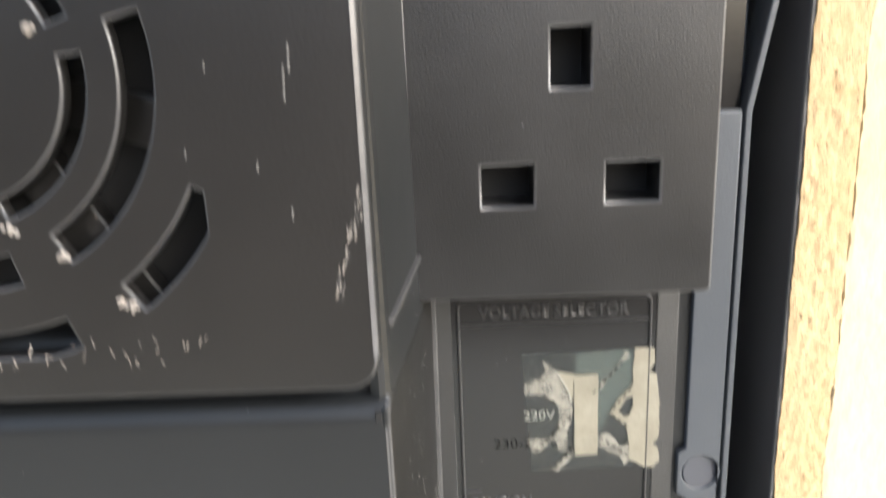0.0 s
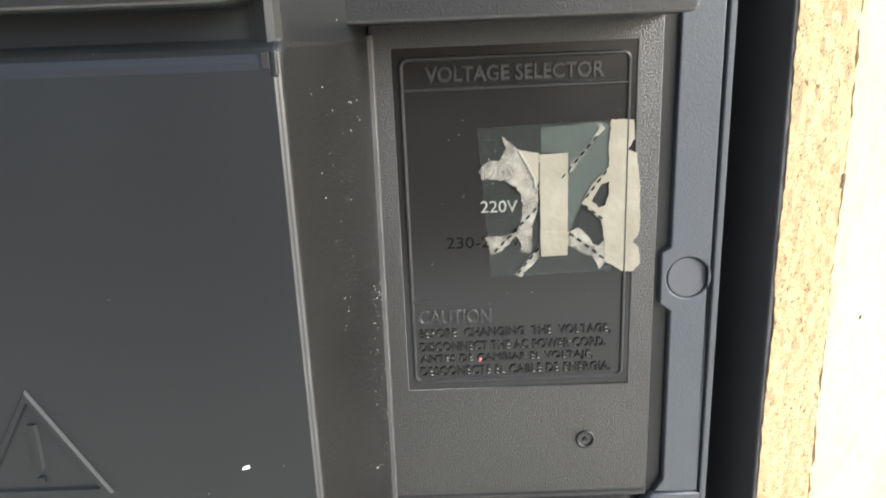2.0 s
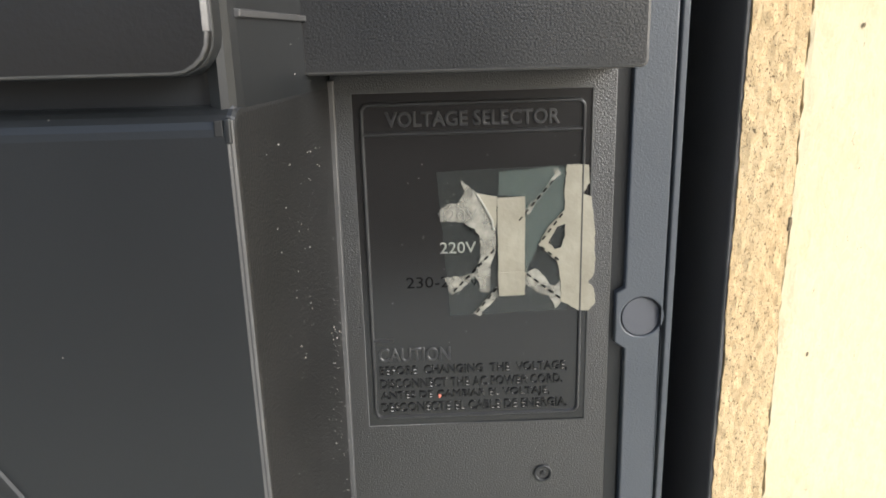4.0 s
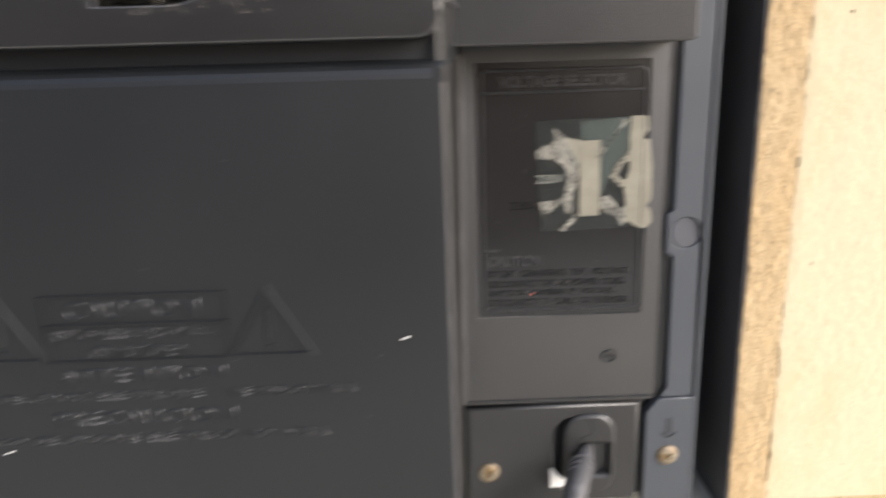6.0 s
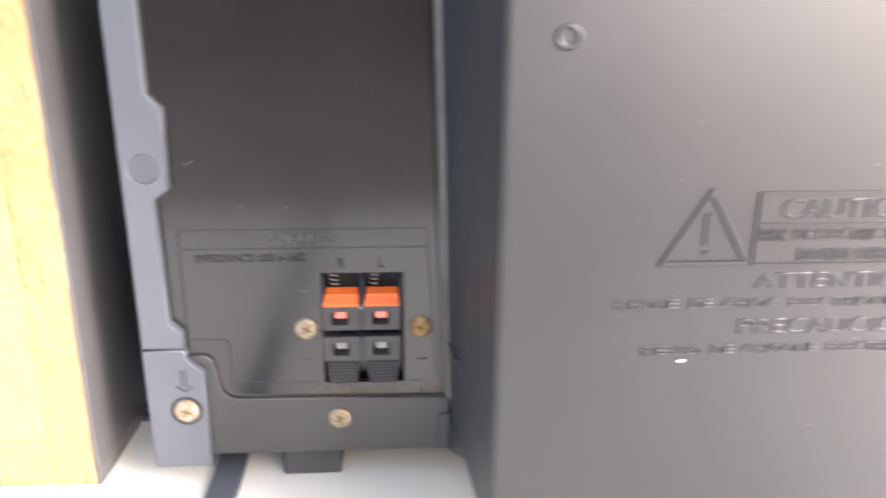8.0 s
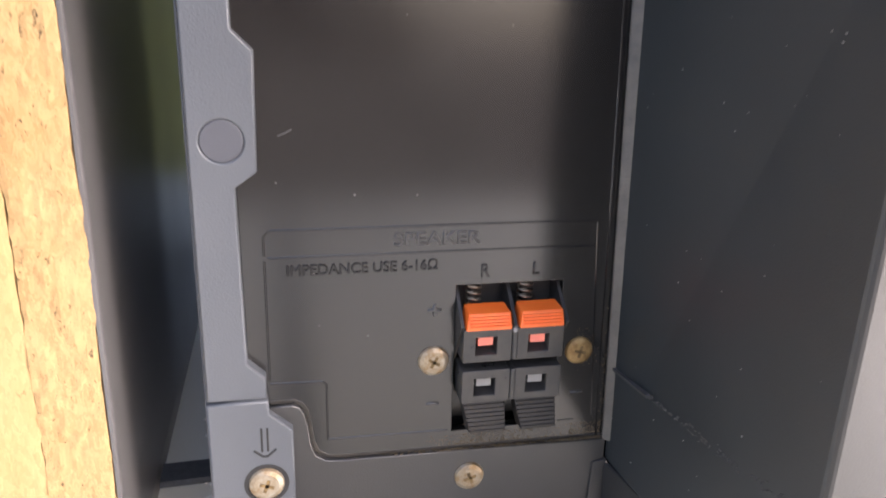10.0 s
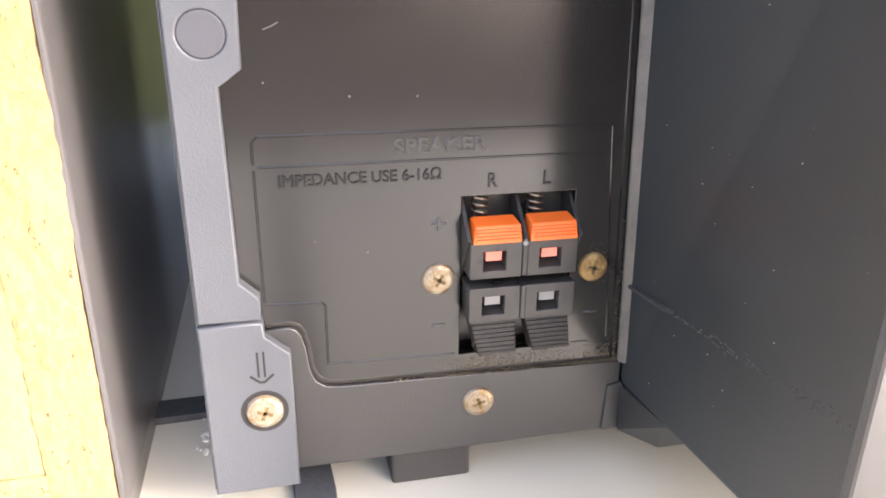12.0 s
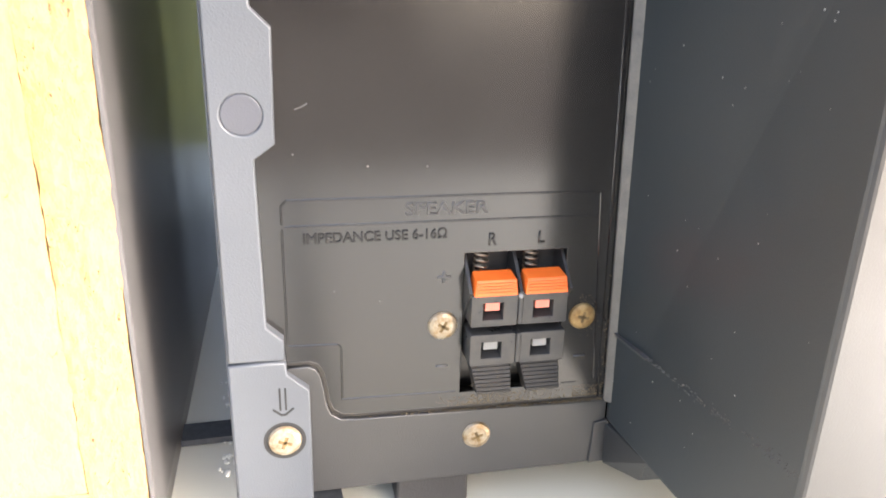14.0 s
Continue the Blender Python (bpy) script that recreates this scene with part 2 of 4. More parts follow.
GRIT = material("pale dust", (0.3, 0.29, 0.27), 0.95)
SCUFF = material("grey scuff", (0.07, 0.068, 0.064), 0.8, second=(0.16, 0.15, 0.14), scale=900)
EARTH = material("dry earth", (0.14, 0.112, 0.086), 0.95, second=(0.10, 0.08, 0.062), scale=1.5, grain=0.5, grain_scale=60)
BRICK = material("brown plaster", (0.40, 0.255, 0.165), 0.9, second=(0.28, 0.175, 0.115), scale=0.5, grain=0.6, grain_scale=20)
GRASS = material("grass", (0.095, 0.115, 0.028), 0.9, second=(0.13, 0.15, 0.04), scale=6, grain=0.8, grain_scale=200)

# ---- building helpers: all shapes are drawn in millimetres, the table top at 68.5 ----
TABLE_Z = 68.5
TO_METRES = Matrix.Scale(0.001, 4) @ Matrix.Translation((0, 0, -TABLE_Z))


def part(name, bm, mat, parent=None, label="", worn=None):
    """Links a bmesh drawn in millimetres as one mesh object, under a thing or a part. worn: the material of its
    bevelled edges, highlight painted in.
    """
    bm.transform(TO_METRES)
    bmesh.ops.recalc_face_normals(bm, faces=bm.faces)
    if worn:
        for f in bm.faces:
            f.normal_update()
            if 0.2 < abs(f.normal.y) < 0.97:
                f.material_index = 1
    me = bpy.data.meshes.new(name)
    bm.to_mesh(me)
    bm.free()
    me.materials.append(mat)
    if worn:
        me.materials.append(worn)
    ob = new(name, me)
    if parent:
        ob.parent = parent
    return tagged(ob, label)


def thing(name, label, category, **more):
    return tagged(new(name), label, category, **more)


def box(x0, x1, y0, y1, z0, z1, bevel=0.0, bm=None, segments=2):
    bm = bm or bmesh.new()
    made = bmesh.ops.create_cube(bm, size=1)
    for v in made["verts"]:
        v.co = ((x0 + x1) / 2 + v.co.x * (x1 - x0), (y0 + y1) / 2 + v.co.y * (y1 - y0), (z0 + z1) / 2 + v.co.z * (z1 - z0))
    if bevel:
        edges = list({e for v in made["verts"] for e in v.link_edges})
        bmesh.ops.bevel(bm, geom=edges, offset=bevel, segments=segments, profile=0.5, affect="EDGES")
    return bm


def solid(front, back, bevel=0.0, segments=2):
    """A block between two quadrilaterals of (x, y, z), each in the same order round."""
    bm = bmesh.new()
    a, b = [bm.verts.new(p) for p in front], [bm.verts.new(p) for p in back]
    bm.faces.new(a), bm.faces.new(b[::-1])
    for i in range(len(a)):
        j = (i + 1) % len(a)
        bm.faces.new((a[j], a[i], b[i], b[j]))
    bmesh.ops.recalc_face_normals(bm, faces=bm.faces)
    if bevel:
        bmesh.ops.bevel(bm, geom=list(bm.edges), offset=bevel, segments=segments, profile=0.5, affect="EDGES")
    return bm


def from_curve(curve):
    ob = bpy.data.objects.new("curve", curve)
    scene.collection.objects.link(ob)
    me = bpy.data.meshes.new_from_object(ob.evaluated_get(bpy.context.evaluated_depsgraph_get()))
    bm = bmesh.new()
    bm.from_mesh(me)
    bpy.data.objects.remove(ob), bpy.data.meshes.remove(me), bpy.data.curves.remove(curve)
    return bm


def plate(loops, front, back, bevel=0.15):
    """A sheet in the x-z plane between two depths: the first loop is its outline, the others are holes."""
    cu = bpy.data.curves.new("plate", "CURVE")
    cu.dimensions, cu.fill_mode = "2D", "BOTH"
    for loop in loops:
        sp = cu.splines.new("POLY")
        sp.points.add(len(loop) - 1)
        for p, (x, z) in zip(sp.points, loop):
            p.co = (x, z, 0, 1)
        sp.use_cyclic_u = True
    half = (back - front) / 2
    cu.extrude, cu.bevel_depth, cu.offset, cu.bevel_resolution = half - bevel, bevel, -bevel, 1
    bm = from_curve(cu)
    bm.transform(Matrix.Translation((0, (front + back) / 2, 0)) @ Matrix.Rotation(radians(90), 4, "X"))
    bmesh.ops.remove_doubles(bm, verts=bm.verts, dist=0.001)
    return bm


def rect(x0, x1, z0, z1, r=0.0, steps=5):
    if not r:
        return [(x0, z0), (x1, z0), (x1, z1), (x0, z1)]
    out = []
    for cx, cz, a in ((x1 - r, z0 + r, -90), (x1 - r, z1 - r, 0), (x0 + r, z1 - r, 90), (x0 + r, z0 + r, 180)):
        out += [(cx + r * math.cos(radians(a + 90 * k / steps)), cz + r * math.sin(radians(a + 90 * k / steps))) for k in range(steps + 1)]
    return out


def ring_loop(cx, cz, r, n=32):
    return [(cx + r * math.cos(2 * math.pi * k / n), cz + r * math.sin(2 * math.pi * k / n)) for k in range(n)]


def clipped_slot(cx, cz, r0, r1, a0, a1, wide, high, n=16):
    """A curved slot whose outer side is cut off by a rectangle of the given half width and half height."""
    up, low = [], []
    for k in range(n + 1):
        a = radians(a0 + (a1 - a0) * k / n)
        far = max(r0 + 0.25, min(r1, wide / max(0.01, abs(math.cos(a))), high / max(0.01, abs(math.sin(a)))))
        up.append((cx + far * math.cos(a), cz + far * math.sin(a)))
        low.append((cx + r0 * math.cos(a), cz + r0 * math.sin(a)))
    return up + low[::-1]


def arc_slot(cx, cz, r0, r1, a0, a1, n=14):
    up = [(cx + r1 * math.cos(radians(a0 + (a1 - a0) * k / n)), cz + r1 * math.sin(radians(a0 + (a1 - a0) * k / n))) for k in range(n + 1)]
    return up + [(cx + r0 * math.cos(radians(a1 + (a0 - a1) * k / n)), cz + r0 * math.sin(radians(a1 + (a0 - a1) * k / n))) for k in range(n + 1)]


def bead(points, y, wide=0.4, high=0.25, closed=False, bm=None, crown=0.6):
    """A thin raised line along points (x, z) on a face whose front lies at depth y."""
    bm = bm or bmesh.new()
    pts = [Vector((x, z)) for x, z in points]
    n = len(pts)
    rows = []
    for i, p in enumerate(pts):
        a, b = pts[i - 1] if (i or closed) else None, pts[(i + 1) % n] if (i < n - 1 or closed) else None
        d1 = (p - a).normalized() if a is not None else (b - p).normalized()
        d2 = (b - p).normalized() if b is not None else d1
        d = (d1 + d2).normalized()
        side = Vector((-d.y, d.x)) * wide / 2 / max(0.4, d.dot(d1))
        row = []
        for k, h in ((1, -0.05), (crown, high), (-crown, high), (-1, -0.05)):
            q = p + side * k
            row.append(bm.verts.new((q.x, y - h, q.y)))
        rows.append(row)
    for i in range(n if closed else n - 1):
        r, s = rows[i], rows[(i + 1) % n]
        for k in range(3):
            bm.faces.new((r[k], r[k + 1], s[k + 1], s[k]))
    if not closed:
        bm.faces.new(rows[0]), bm.faces.new(rows[-1][::-1])
    return bm


def tube(points, radius, n=10, widths=()):
    """A round cable along points (x, y, z)."""
    cu = bpy.data.curves.new("tube", "CURVE")
    cu.dimensions, cu.bevel_depth, cu.bevel_resolution, cu.use_fill_caps = "3D", radius, 3, True
    sp = cu.splines.new("NURBS")
    sp.points.add(len(points) - 1)
    for p, q in zip(sp.points, points):
        p.co = (*q, 1)
    for p, w in zip(sp.points, widths):
        p.radius = w
    sp.order_u, sp.use_endpoint_u, sp.resolution_u = 4, True, n
    return from_curve(cu)


def lathe(profile, x, z, n=28):
    """A turned solid round an axis along y at (x, z): profile of (radius, y) from the front centre to the back."""
    bm = bmesh.new()
    rows = [[bm.verts.new((x + r * math.cos(2 * math.pi * k / n), y, z + r * math.sin(2 * math.pi * k / n))) for k in range(n)] for r, y in profile]
    for a, b in zip(rows, rows[1:]):
        for k in range(n):
            bm.faces.new((a[k], a[(k + 1) % n], b[(k + 1) % n], b[k]))
    bm.faces.new(rows[0][::-1]), bm.faces.new(rows[-1])
    return bm


def text(words, x0, x1, z0, z1, y, high, mat, parent, label="", slope=0.03, bold=0.0):
    """Raised words in the built-in font that fill the given box on a face at depth y."""
    cu = bpy.data.curves.new("text", "FONT")
    cu.body, cu.extrude, cu.size, cu.resolution_u, cu.offset = words, 0.0, 1, 3, slope * 0.3 + bold
    cu.bevel_depth, cu.bevel_resolution = slope, 0
    cu.offset -= slope
    bm = from_curve(cu)
    bmesh.ops.remove_doubles(bm, verts=bm.verts, dist=1e-5)
    bmesh.ops.delete(bm, geom=[v for v in bm.verts if v.co.z < -slope / 2], context="VERTS")
    xs, zs = [v.co.x for v in bm.verts], [v.co.y for v in bm.verts]
    fx, fz = (x1 - x0) / (max(xs) - min(xs)), (z1 - z0) / (max(zs) - min(zs))
    for v in bm.verts:
        v.co = (x0 + (v.co.x - min(xs)) * fx, y - v.co.z / slope * high + 0.02, z0 + (v.co.y - min(zs)) * fz)
    return part("lettering", bm, mat, parent, label)


def screw(x, y, z, r, mat, parent, turn=0.0):
    """A pan-head cross-slot screw whose head stands on a face at depth y."""
    head = lathe([(r * 0.35, y - 0.95), (r * 0.7, y - 0.85), (r * 0.92, y - 0.55), (r, y - 0.15), (r, y + 0.8)], x, z)
    ob = part("screw", head, mat, parent, "tarnished cross-slot screw")
    bm = bmesh.new()
    for k in (0, 1):
        made = box(-r * 0.42, r * 0.42, y - 0.98, y - 0.6, -r * 0.1, r * 0.1)
        made.transform(Matrix.Translation((x, 0, z)) @ Matrix.Rotation(radians(turn + 90 * k), 4, "Y"))
        me = bpy.data.meshes.new("slot")
        made.to_mesh(me)
        made.free()
        bm.from_mesh(me)
        bpy.data.meshes.remove(me)
    part("cross_slot", bm, GRIME, ob)
    return ob


# ---- ground, lawn and table ----
def big_box(name, x0, x1, y0, y1, z0, z1, mat, bevel=0.0, parent=None, label=""):
    return part(name, box(x0, x1, y0, y1, z0 + TABLE_Z, z1 + TABLE_Z, bevel), mat, parent, label)


def ground_sheet():
    bm = bmesh.new()
    bmesh.ops.create_grid(bm, x_segments=40, y_segments=40, size=400000)
    for v in bm.verts:
        v.co.z = -760 + TABLE_Z
    tagged(part("ground", bm, EARTH), "bare dry brown earth of a yard", "ground", kind="structure")
    bm = bmesh.new()
    bmesh.ops.create_grid(bm, x_segments=30, y_segments=30, size=9000)
    for v in bm.verts:
        # The rise is added so that the table reflects green instead of sky.
        v.co = (v.co.x, v.co.y + 10500, -750 + TABLE_Z + random.uniform(-3, 3) + 3200 * max(0.0, (v.co.y + 5000) / 14000) ** 1.5)
    tagged(part("lawn", bm, GRASS), "green grass behind the table, bank added for its reflection", "lawn", kind="stuff")


ground_sheet()
# Unseen wall, added to block low sky and brown the plastic's reflections.
tagged(big_box("reflection_wall", -12500, 2600, -16300, -16000, -760, 4200, BRICK, 20), "unseen brown wall added to colour reflections", "wall", kind="structure")
table = thing("table", "white laminate table top on plain legs", "table")
big_box("tabletop", -900, 900, -140, 520, -28, 0, TABLE, 2.0, table)
for lx in (-850, 850):
    for ly in (-90, 470):
        big_box("leg", lx - 22, lx + 22, ly - 22, ly + 22, -760, -28, TABLE, 2.0, table)


# ---- loudspeaker cabinets with raw chipboard backs ----
def rough_slab(x0, x1, y0, y1, z0, z1, step, rough, seed, crumb=0.7, ragged=0.0):
    """A board whose back face is a fine uneven grid with crumbled edges."""
    bm = bmesh.new()
    nx, nz = max(3, round((x1 - x0) / step)), max(3, round((z1 - z0) / step))
    grid = []
    for i in range(nx + 1):
        col = []
        for k in range(nz + 1):
            u, w = x0 + (x1 - x0) * i / nx, z0 + (z1 - z0) * k / nz
            edge = min(i, nx - i, k, nz - k) / 1.5
            dy = rough * noise.noise(Vector((u / 1.6 + seed, w / 2.6, 3.1))) + rough * 0.8 * noise.noise(Vector((u / 5 + seed, w / 7, 9.1)))
            dy += max(0.0, 1 - edge) * crumb * (0.5 + 0.5 * noise.noise(Vector((u / 2 + seed, w / 1.7, 5.5))))
            dx = rough * (0.9 * noise.noise(Vector((seed, w / 2.1, 7.7 + u / 50))) + 1.6 * noise.noise(Vector((seed, w / 19, 2.7 + u / 50)))) if i in (0, nx) else 0.0
            dx += (1 if i == 0 else -1) * ragged * (0.4 + noise.noise(Vector((seed, w / 2.3, 1.1))) + 0.7 * noise.noise(Vector((seed, w / 9.0, 4.1)))) if i in (0, nx) else 0.0
            col.append(bm.verts.new((u + dx, y0 + dy, w)))
        grid.append(col)
    for i in range(nx):
        for k in range(nz):
            bm.faces.new((grid[i][k], grid[i + 1][k], grid[i + 1][k + 1], grid[i][k + 1]))
    rim = [grid[i][0] for i in range(nx + 1)] + [grid[nx][k] for k in range(1, nz + 1)] + [grid[i][nz] for i in range(nx - 1, -1, -1)] + [grid[0][k] for k in range(nz - 1, 0, -1)]
    back = [bm.verts.new((v.co.x, y1, v.co.z)) for v in rim]
    for a in range(len(rim)):
        b = (a + 1) % len(rim)
        bm.faces.new((rim[b], rim[a], back[a], back[b]))
    bm.faces.new(back)
    return bm


def vinyl_skin(x, out, y0, y1, bot, top, seed):
    """A vinyl covering on a cabinet side: it rises from the raw back edge in an uneven soft roll. out: the side it faces."""
    bm = bmesh.new()
    steps = ((0.4, 0.0), (1.2, 0.35), (2.5, 0.55), (4.5, 0.72), (7.5, 0.86), (11, 0.93), (16, 0.9), (26, 0.82), (60, 0.8), (y1 - y0, 0.8))
    count = 60
    rows = []
    for k in range(count + 1):
        z = bot + (top - bot) * k / count
        swell = 1 + 0.45 * noise.noise(Vector((seed, z / 31, 0.3))) + 0.2 * noise.noise(Vector((seed, z / 9, 4.3)))
        row = [bm.verts.new((x + out * rise * 0.5 * swell, y0 + deep, z)) for deep, rise in steps]
        rows.append(row + [bm.verts.new((x - out * 0.6, y1, z)), bm.verts.new((x - out * 0.6, y0 + 0.4, z))])
    wide = len(rows[0])
    for a, b in zip(rows, rows[1:]):
        for k in range(wide):
            f = bm.faces.new((a[k], a[(k + 1) % wide], b[(k + 1) % wide], b[k]))
            f.smooth = k < wide - 3
    bm.faces.new(rows[0]), bm.faces.new(rows[-1][::-1])
    return bm


def speaker(x0, x1, seed, label, edge, board, low, crumb, ragged):
    """x0, x1: the outer sides; edge, board: the materials of the cut edges and of the back; low: height of the bottom board; crumb: depth of the worn seam."""
    top, depth, y0, bot = 358.5, 215, 147.0, 68.5
    th = 11.0
    sp = thing("speaker_cabinet", label, "loudspeaker", group="pair of loudspeakers")
    part("side_panel", rough_slab(x0 + 0.65, x0 + th, y0, y0 + depth, bot + 0.5, top, 0.8, 0.32, seed, crumb), edge, sp, "raw chipboard edge")
    part("side_panel", rough_slab(x1 - th, x1 - 0.65, y0, y0 + depth, bot + 0.5, top, 0.8, 0.32, seed + 5, crumb), edge, sp, "raw chipboard edge")
    part("bottom_panel", rough_slab(x0 + th, x1 - th, y0, y0 + depth, bot + 0.5, bot + low, 0.9, 0.32, seed + 9), edge, sp, "raw chipboard edge")
    part("top_panel", rough_slab(x0 + th, x1 - th, y0, y0 + depth, top - 12, top, 2.0, 0.32, seed + 13), edge, sp)
    part("back_panel", rough_slab(x0 + th + 0.05, x1 - th - 0.05, y0 + 0.1, y0 + 9, bot + low + 0.2, top - 12.4, 1.1, 0.12, seed + 20, crumb, ragged), board, sp, "pale particle board back")
    part("vinyl_skin", vinyl_skin(x0, -1, y0, y0 + depth + 12, bot, top, seed), VINYL, sp, "black vinyl covering")
    part("vinyl_skin", vinyl_skin(x1, 1, y0, y0 + depth + 12, bot, top, seed + 3), VINYL, sp, "black vinyl covering")
    part("front_panel", box(x0 + 0.6, x1 - 0.6, y0 + depth + 0.5, y0 + depth + 12, bot + 0.5, top, 0.5), VINYL, sp)
    return sp


speaker(-408.5, -228.5, 1.7, "loudspeaker cabinet with raw yellow chipboard back darkened for shade and black vinyl sides", CHIP_SHADED, BOARD_SHADED, 13, 0.38, 0.32)
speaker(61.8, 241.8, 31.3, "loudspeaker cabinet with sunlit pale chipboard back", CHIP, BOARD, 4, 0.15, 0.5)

right_speaker = bpy.data.objects["speaker_cabinet.001"]
for gx, gz, tall, wide in ((82.5, 204.0, 0.7, 0.6), (88.6, 207.4, 0.4, 0.9), (72.9, 168.5, 2.6, 0.7), (79.0, 142.0, 0.8, 0.4), (94.0, 180.5, 0.5, 0.5)):
    part("gouge", bead([(gx - 0.1, gz - tall / 2), (gx + 0.1, gz), (gx, gz + tall / 2)], 146.95, wide, 0.06), GOUGE, right_speaker, "dark gouge in the board")

# ---- the receiver ----
rx = thing("stereo_receiver", "black plastic hi-fi receiver seen from behind on a white table", "stereo receiver")
TOP = 330.0
L, R = -213.0, 50.8          # outer sides
BACK_L, BACK_R = 147.0, 145.0  # depths of the two back panels
WIN = (-169.8, -149.8, 96.3, 125.5)

SPEAKER_WORDS = (("SPEAKER", -181.0, -165.6, 133.1, 135.6), ("IMPEDANCE USE 6-16\u03a9", -198.9, -173.2, 128.6, 130.7), ("R", -165.4, -163.7, 126.8, 129.3), ("L", -155.8, -154.5, 126.8, 129.3),
                 ("+", -174.9, -172.3, 119.9, 122.2), ("-", -174.8, -172.3, 102.3, 102.7), ("-", -146.7, -144.0, 102.2, 102.6))
SPEAKER_LINES = ([(-202.4, 109.5), (-202.4, 131.4)], [(-202.4, 132.3), (-202.4, 135.6), (-201.4, 136.6), (-144.6, 136.6)], [(-144.1, 136.2), (-143.85, 131.9), (-141.6, 97)], [(-201.9, 131.9), (-144.3, 131.9)],
                 [(-202.4, 109.0), (-193.4, 108.7), (-192.7, 108.0), (-192.7, 97.0), (-170.6, 96.6)], [(-148.6, 96.4), (-145.4, 96.4)])
rear = part("rear_panel", plate([rect(L + 1.4, R - 1.4, 77, TOP), rect(*WIN)], BACK_L, BACK_L + 2.5, 0.1), GLOSS, rx, "polished black back panel")
for points in SPEAKER_LINES:
    part("moulded_line", bead(points, BACK_L, 0.5, 0.14, crown=0.3), GLOSS, rear)
for words, x0, x1, z0, z1 in SPEAKER_WORDS:
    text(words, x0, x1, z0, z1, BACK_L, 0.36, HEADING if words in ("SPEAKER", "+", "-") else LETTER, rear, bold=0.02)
part("cabinet_cover", plate([rect(L, R, 76, TOP + 2, 3), rect(L + 1.2, R - 1.2, 77.2, TOP + 0.8, 2)], 149.6, 430, 0.3), STRIP, rx, "slate grey cabinet cover")
part("base_plate", box(L + 1.3, R - 1.3, 150, 429, 75.6, 77.0), SMOOTH, rx)
part("front_panel", box(L + 1.3, R - 1.3, 428.5, 436, 77.1, TOP), SMOOTH, rx)
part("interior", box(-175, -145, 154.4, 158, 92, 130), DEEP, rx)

# side strips: an upper length with a bulge for its plug, a lower length with arrow and screw
left_up = [(-212.8, 107.6), (-203.0, 107.6), (-203.0, 111.4), (-205.9, 114.2), (-206.2, 144.3), (-202.8, 146.8), (-202.5, 165), (-205.6, 168), (-205.8, 300), (-212.6, 300)]
left_low = [(-212.9, 75.2), (-198.8, 75.2), (-198.8, 101.2), (-202.7, 104.6), (-202.9, 107.2), (-212.9, 107.2)]
right_up = [(41.6, 107.2), (49.0, 107.2), (49.0, 228.8), (41.6, 228.8), (41.6, 157.9), (39.9, 157.0), (39.9, 147.0), (41.9, 145.6), (42.1, 110.0), (40.3, 107.2)]
right_low = [(36.9, 75.2), (50.6, 75.2), (50.6, 106.8), (40.3, 106.8), (36.9, 102.8)]
su_l = part("side_strip", plate([left_up, ring_loop(-207.8, 151.6, 3.3)], 144.4, 149.4, 0.35), STRIP, rx, "slate grey side strip")
sl_l = part("side_strip_foot", plate([left_low], 144.2, 149.4, 0.35), STRIP, rx, "slate grey strip end")
su_r = part("side_strip", plate([right_up, ring_loop(44.9, 152.0, 3.9)], 144.4, 149.4, 0.35), STRIP, rx, "slate grey side strip")
sl_r = part("side_strip_foot", plate([right_low], 144.2, 149.4, 0.35), STRIP, rx, "slate grey strip end")
part("plug_disc", lathe([(3.1, 144.5), (3.26, 144.62), (3.26, 148)], -207.8, 151.6), STRIP_DARK, su_l)
tilted = lathe([(3.65, 0.0), (3.8, 0.15), (3.8, 3)], 0, 0)
tilted.transform(Matrix.Translation((44.9, 144.8, 152.0)) @ Matrix.Rotation(radians(-4), 4, "X") @ Matrix.Rotation(radians(6), 4, "Z"))
part("plug_disc", tilted, STRIP_DARK, su_r)
rim = [(49.4, 75.5), (50.7, 75.5), (50.7, 228.6), (54.6, 250.5), (54.6, TOP), (53.3, TOP), (53.3, 250.7), (49.4, 228.9)]
part("cover_rim", plate([rim], 144.1, 152, 0.3), STRIP, rx, "slate grey cover edge")
part("cover_rim", plate([[(L - 0.2, 75.5), (L + 0.15, 75.5), (L + 0.15, TOP), (L - 0.2, TOP)]], 145.5, 152, 0.05), STRIP, rx)
for x, high, holder in ((-203.7, 102.1, sl_l), (43.2, 101.0, sl_r)):
    # The engraved arrow as raised lines, groove shade put into their colour.
    arrow = bead([(x - 0.5, high), (x - 0.5, high - 4.6)], 144.2, 0.4, 0.12)
    bead([(x + 0.5, high), (x + 0.5, high - 4.6)], 144.2, 0.4, 0.12, False, arrow)
    bead([(x - 1.9, high - 4.3), (x - 0.4, high - 5.6), (x + 0.4, high - 5.6), (x + 1.9, high - 4.3)], 144.2, 0.5, 0.12, False, arrow)
    part("arrow_mark", arrow, DEEP, holder, "raised arrow pointing down, dark for groove shade")
screw(-203.7, 144.2, 91.0, 3.1, STEEL, sl_l, 20)
screw(43.2, 144.2, 90.0, 2.9, STEEL, sl_r, 55)
# Black ring painted as the shade round the sunken screw.
part("screw_recess", plate([ring_loop(-203.7, 91.0, 3.9), ring_loop(-203.7, 91.0, 3.15)], 144.12, 144.6, 0.02), DEEP, sl_l)

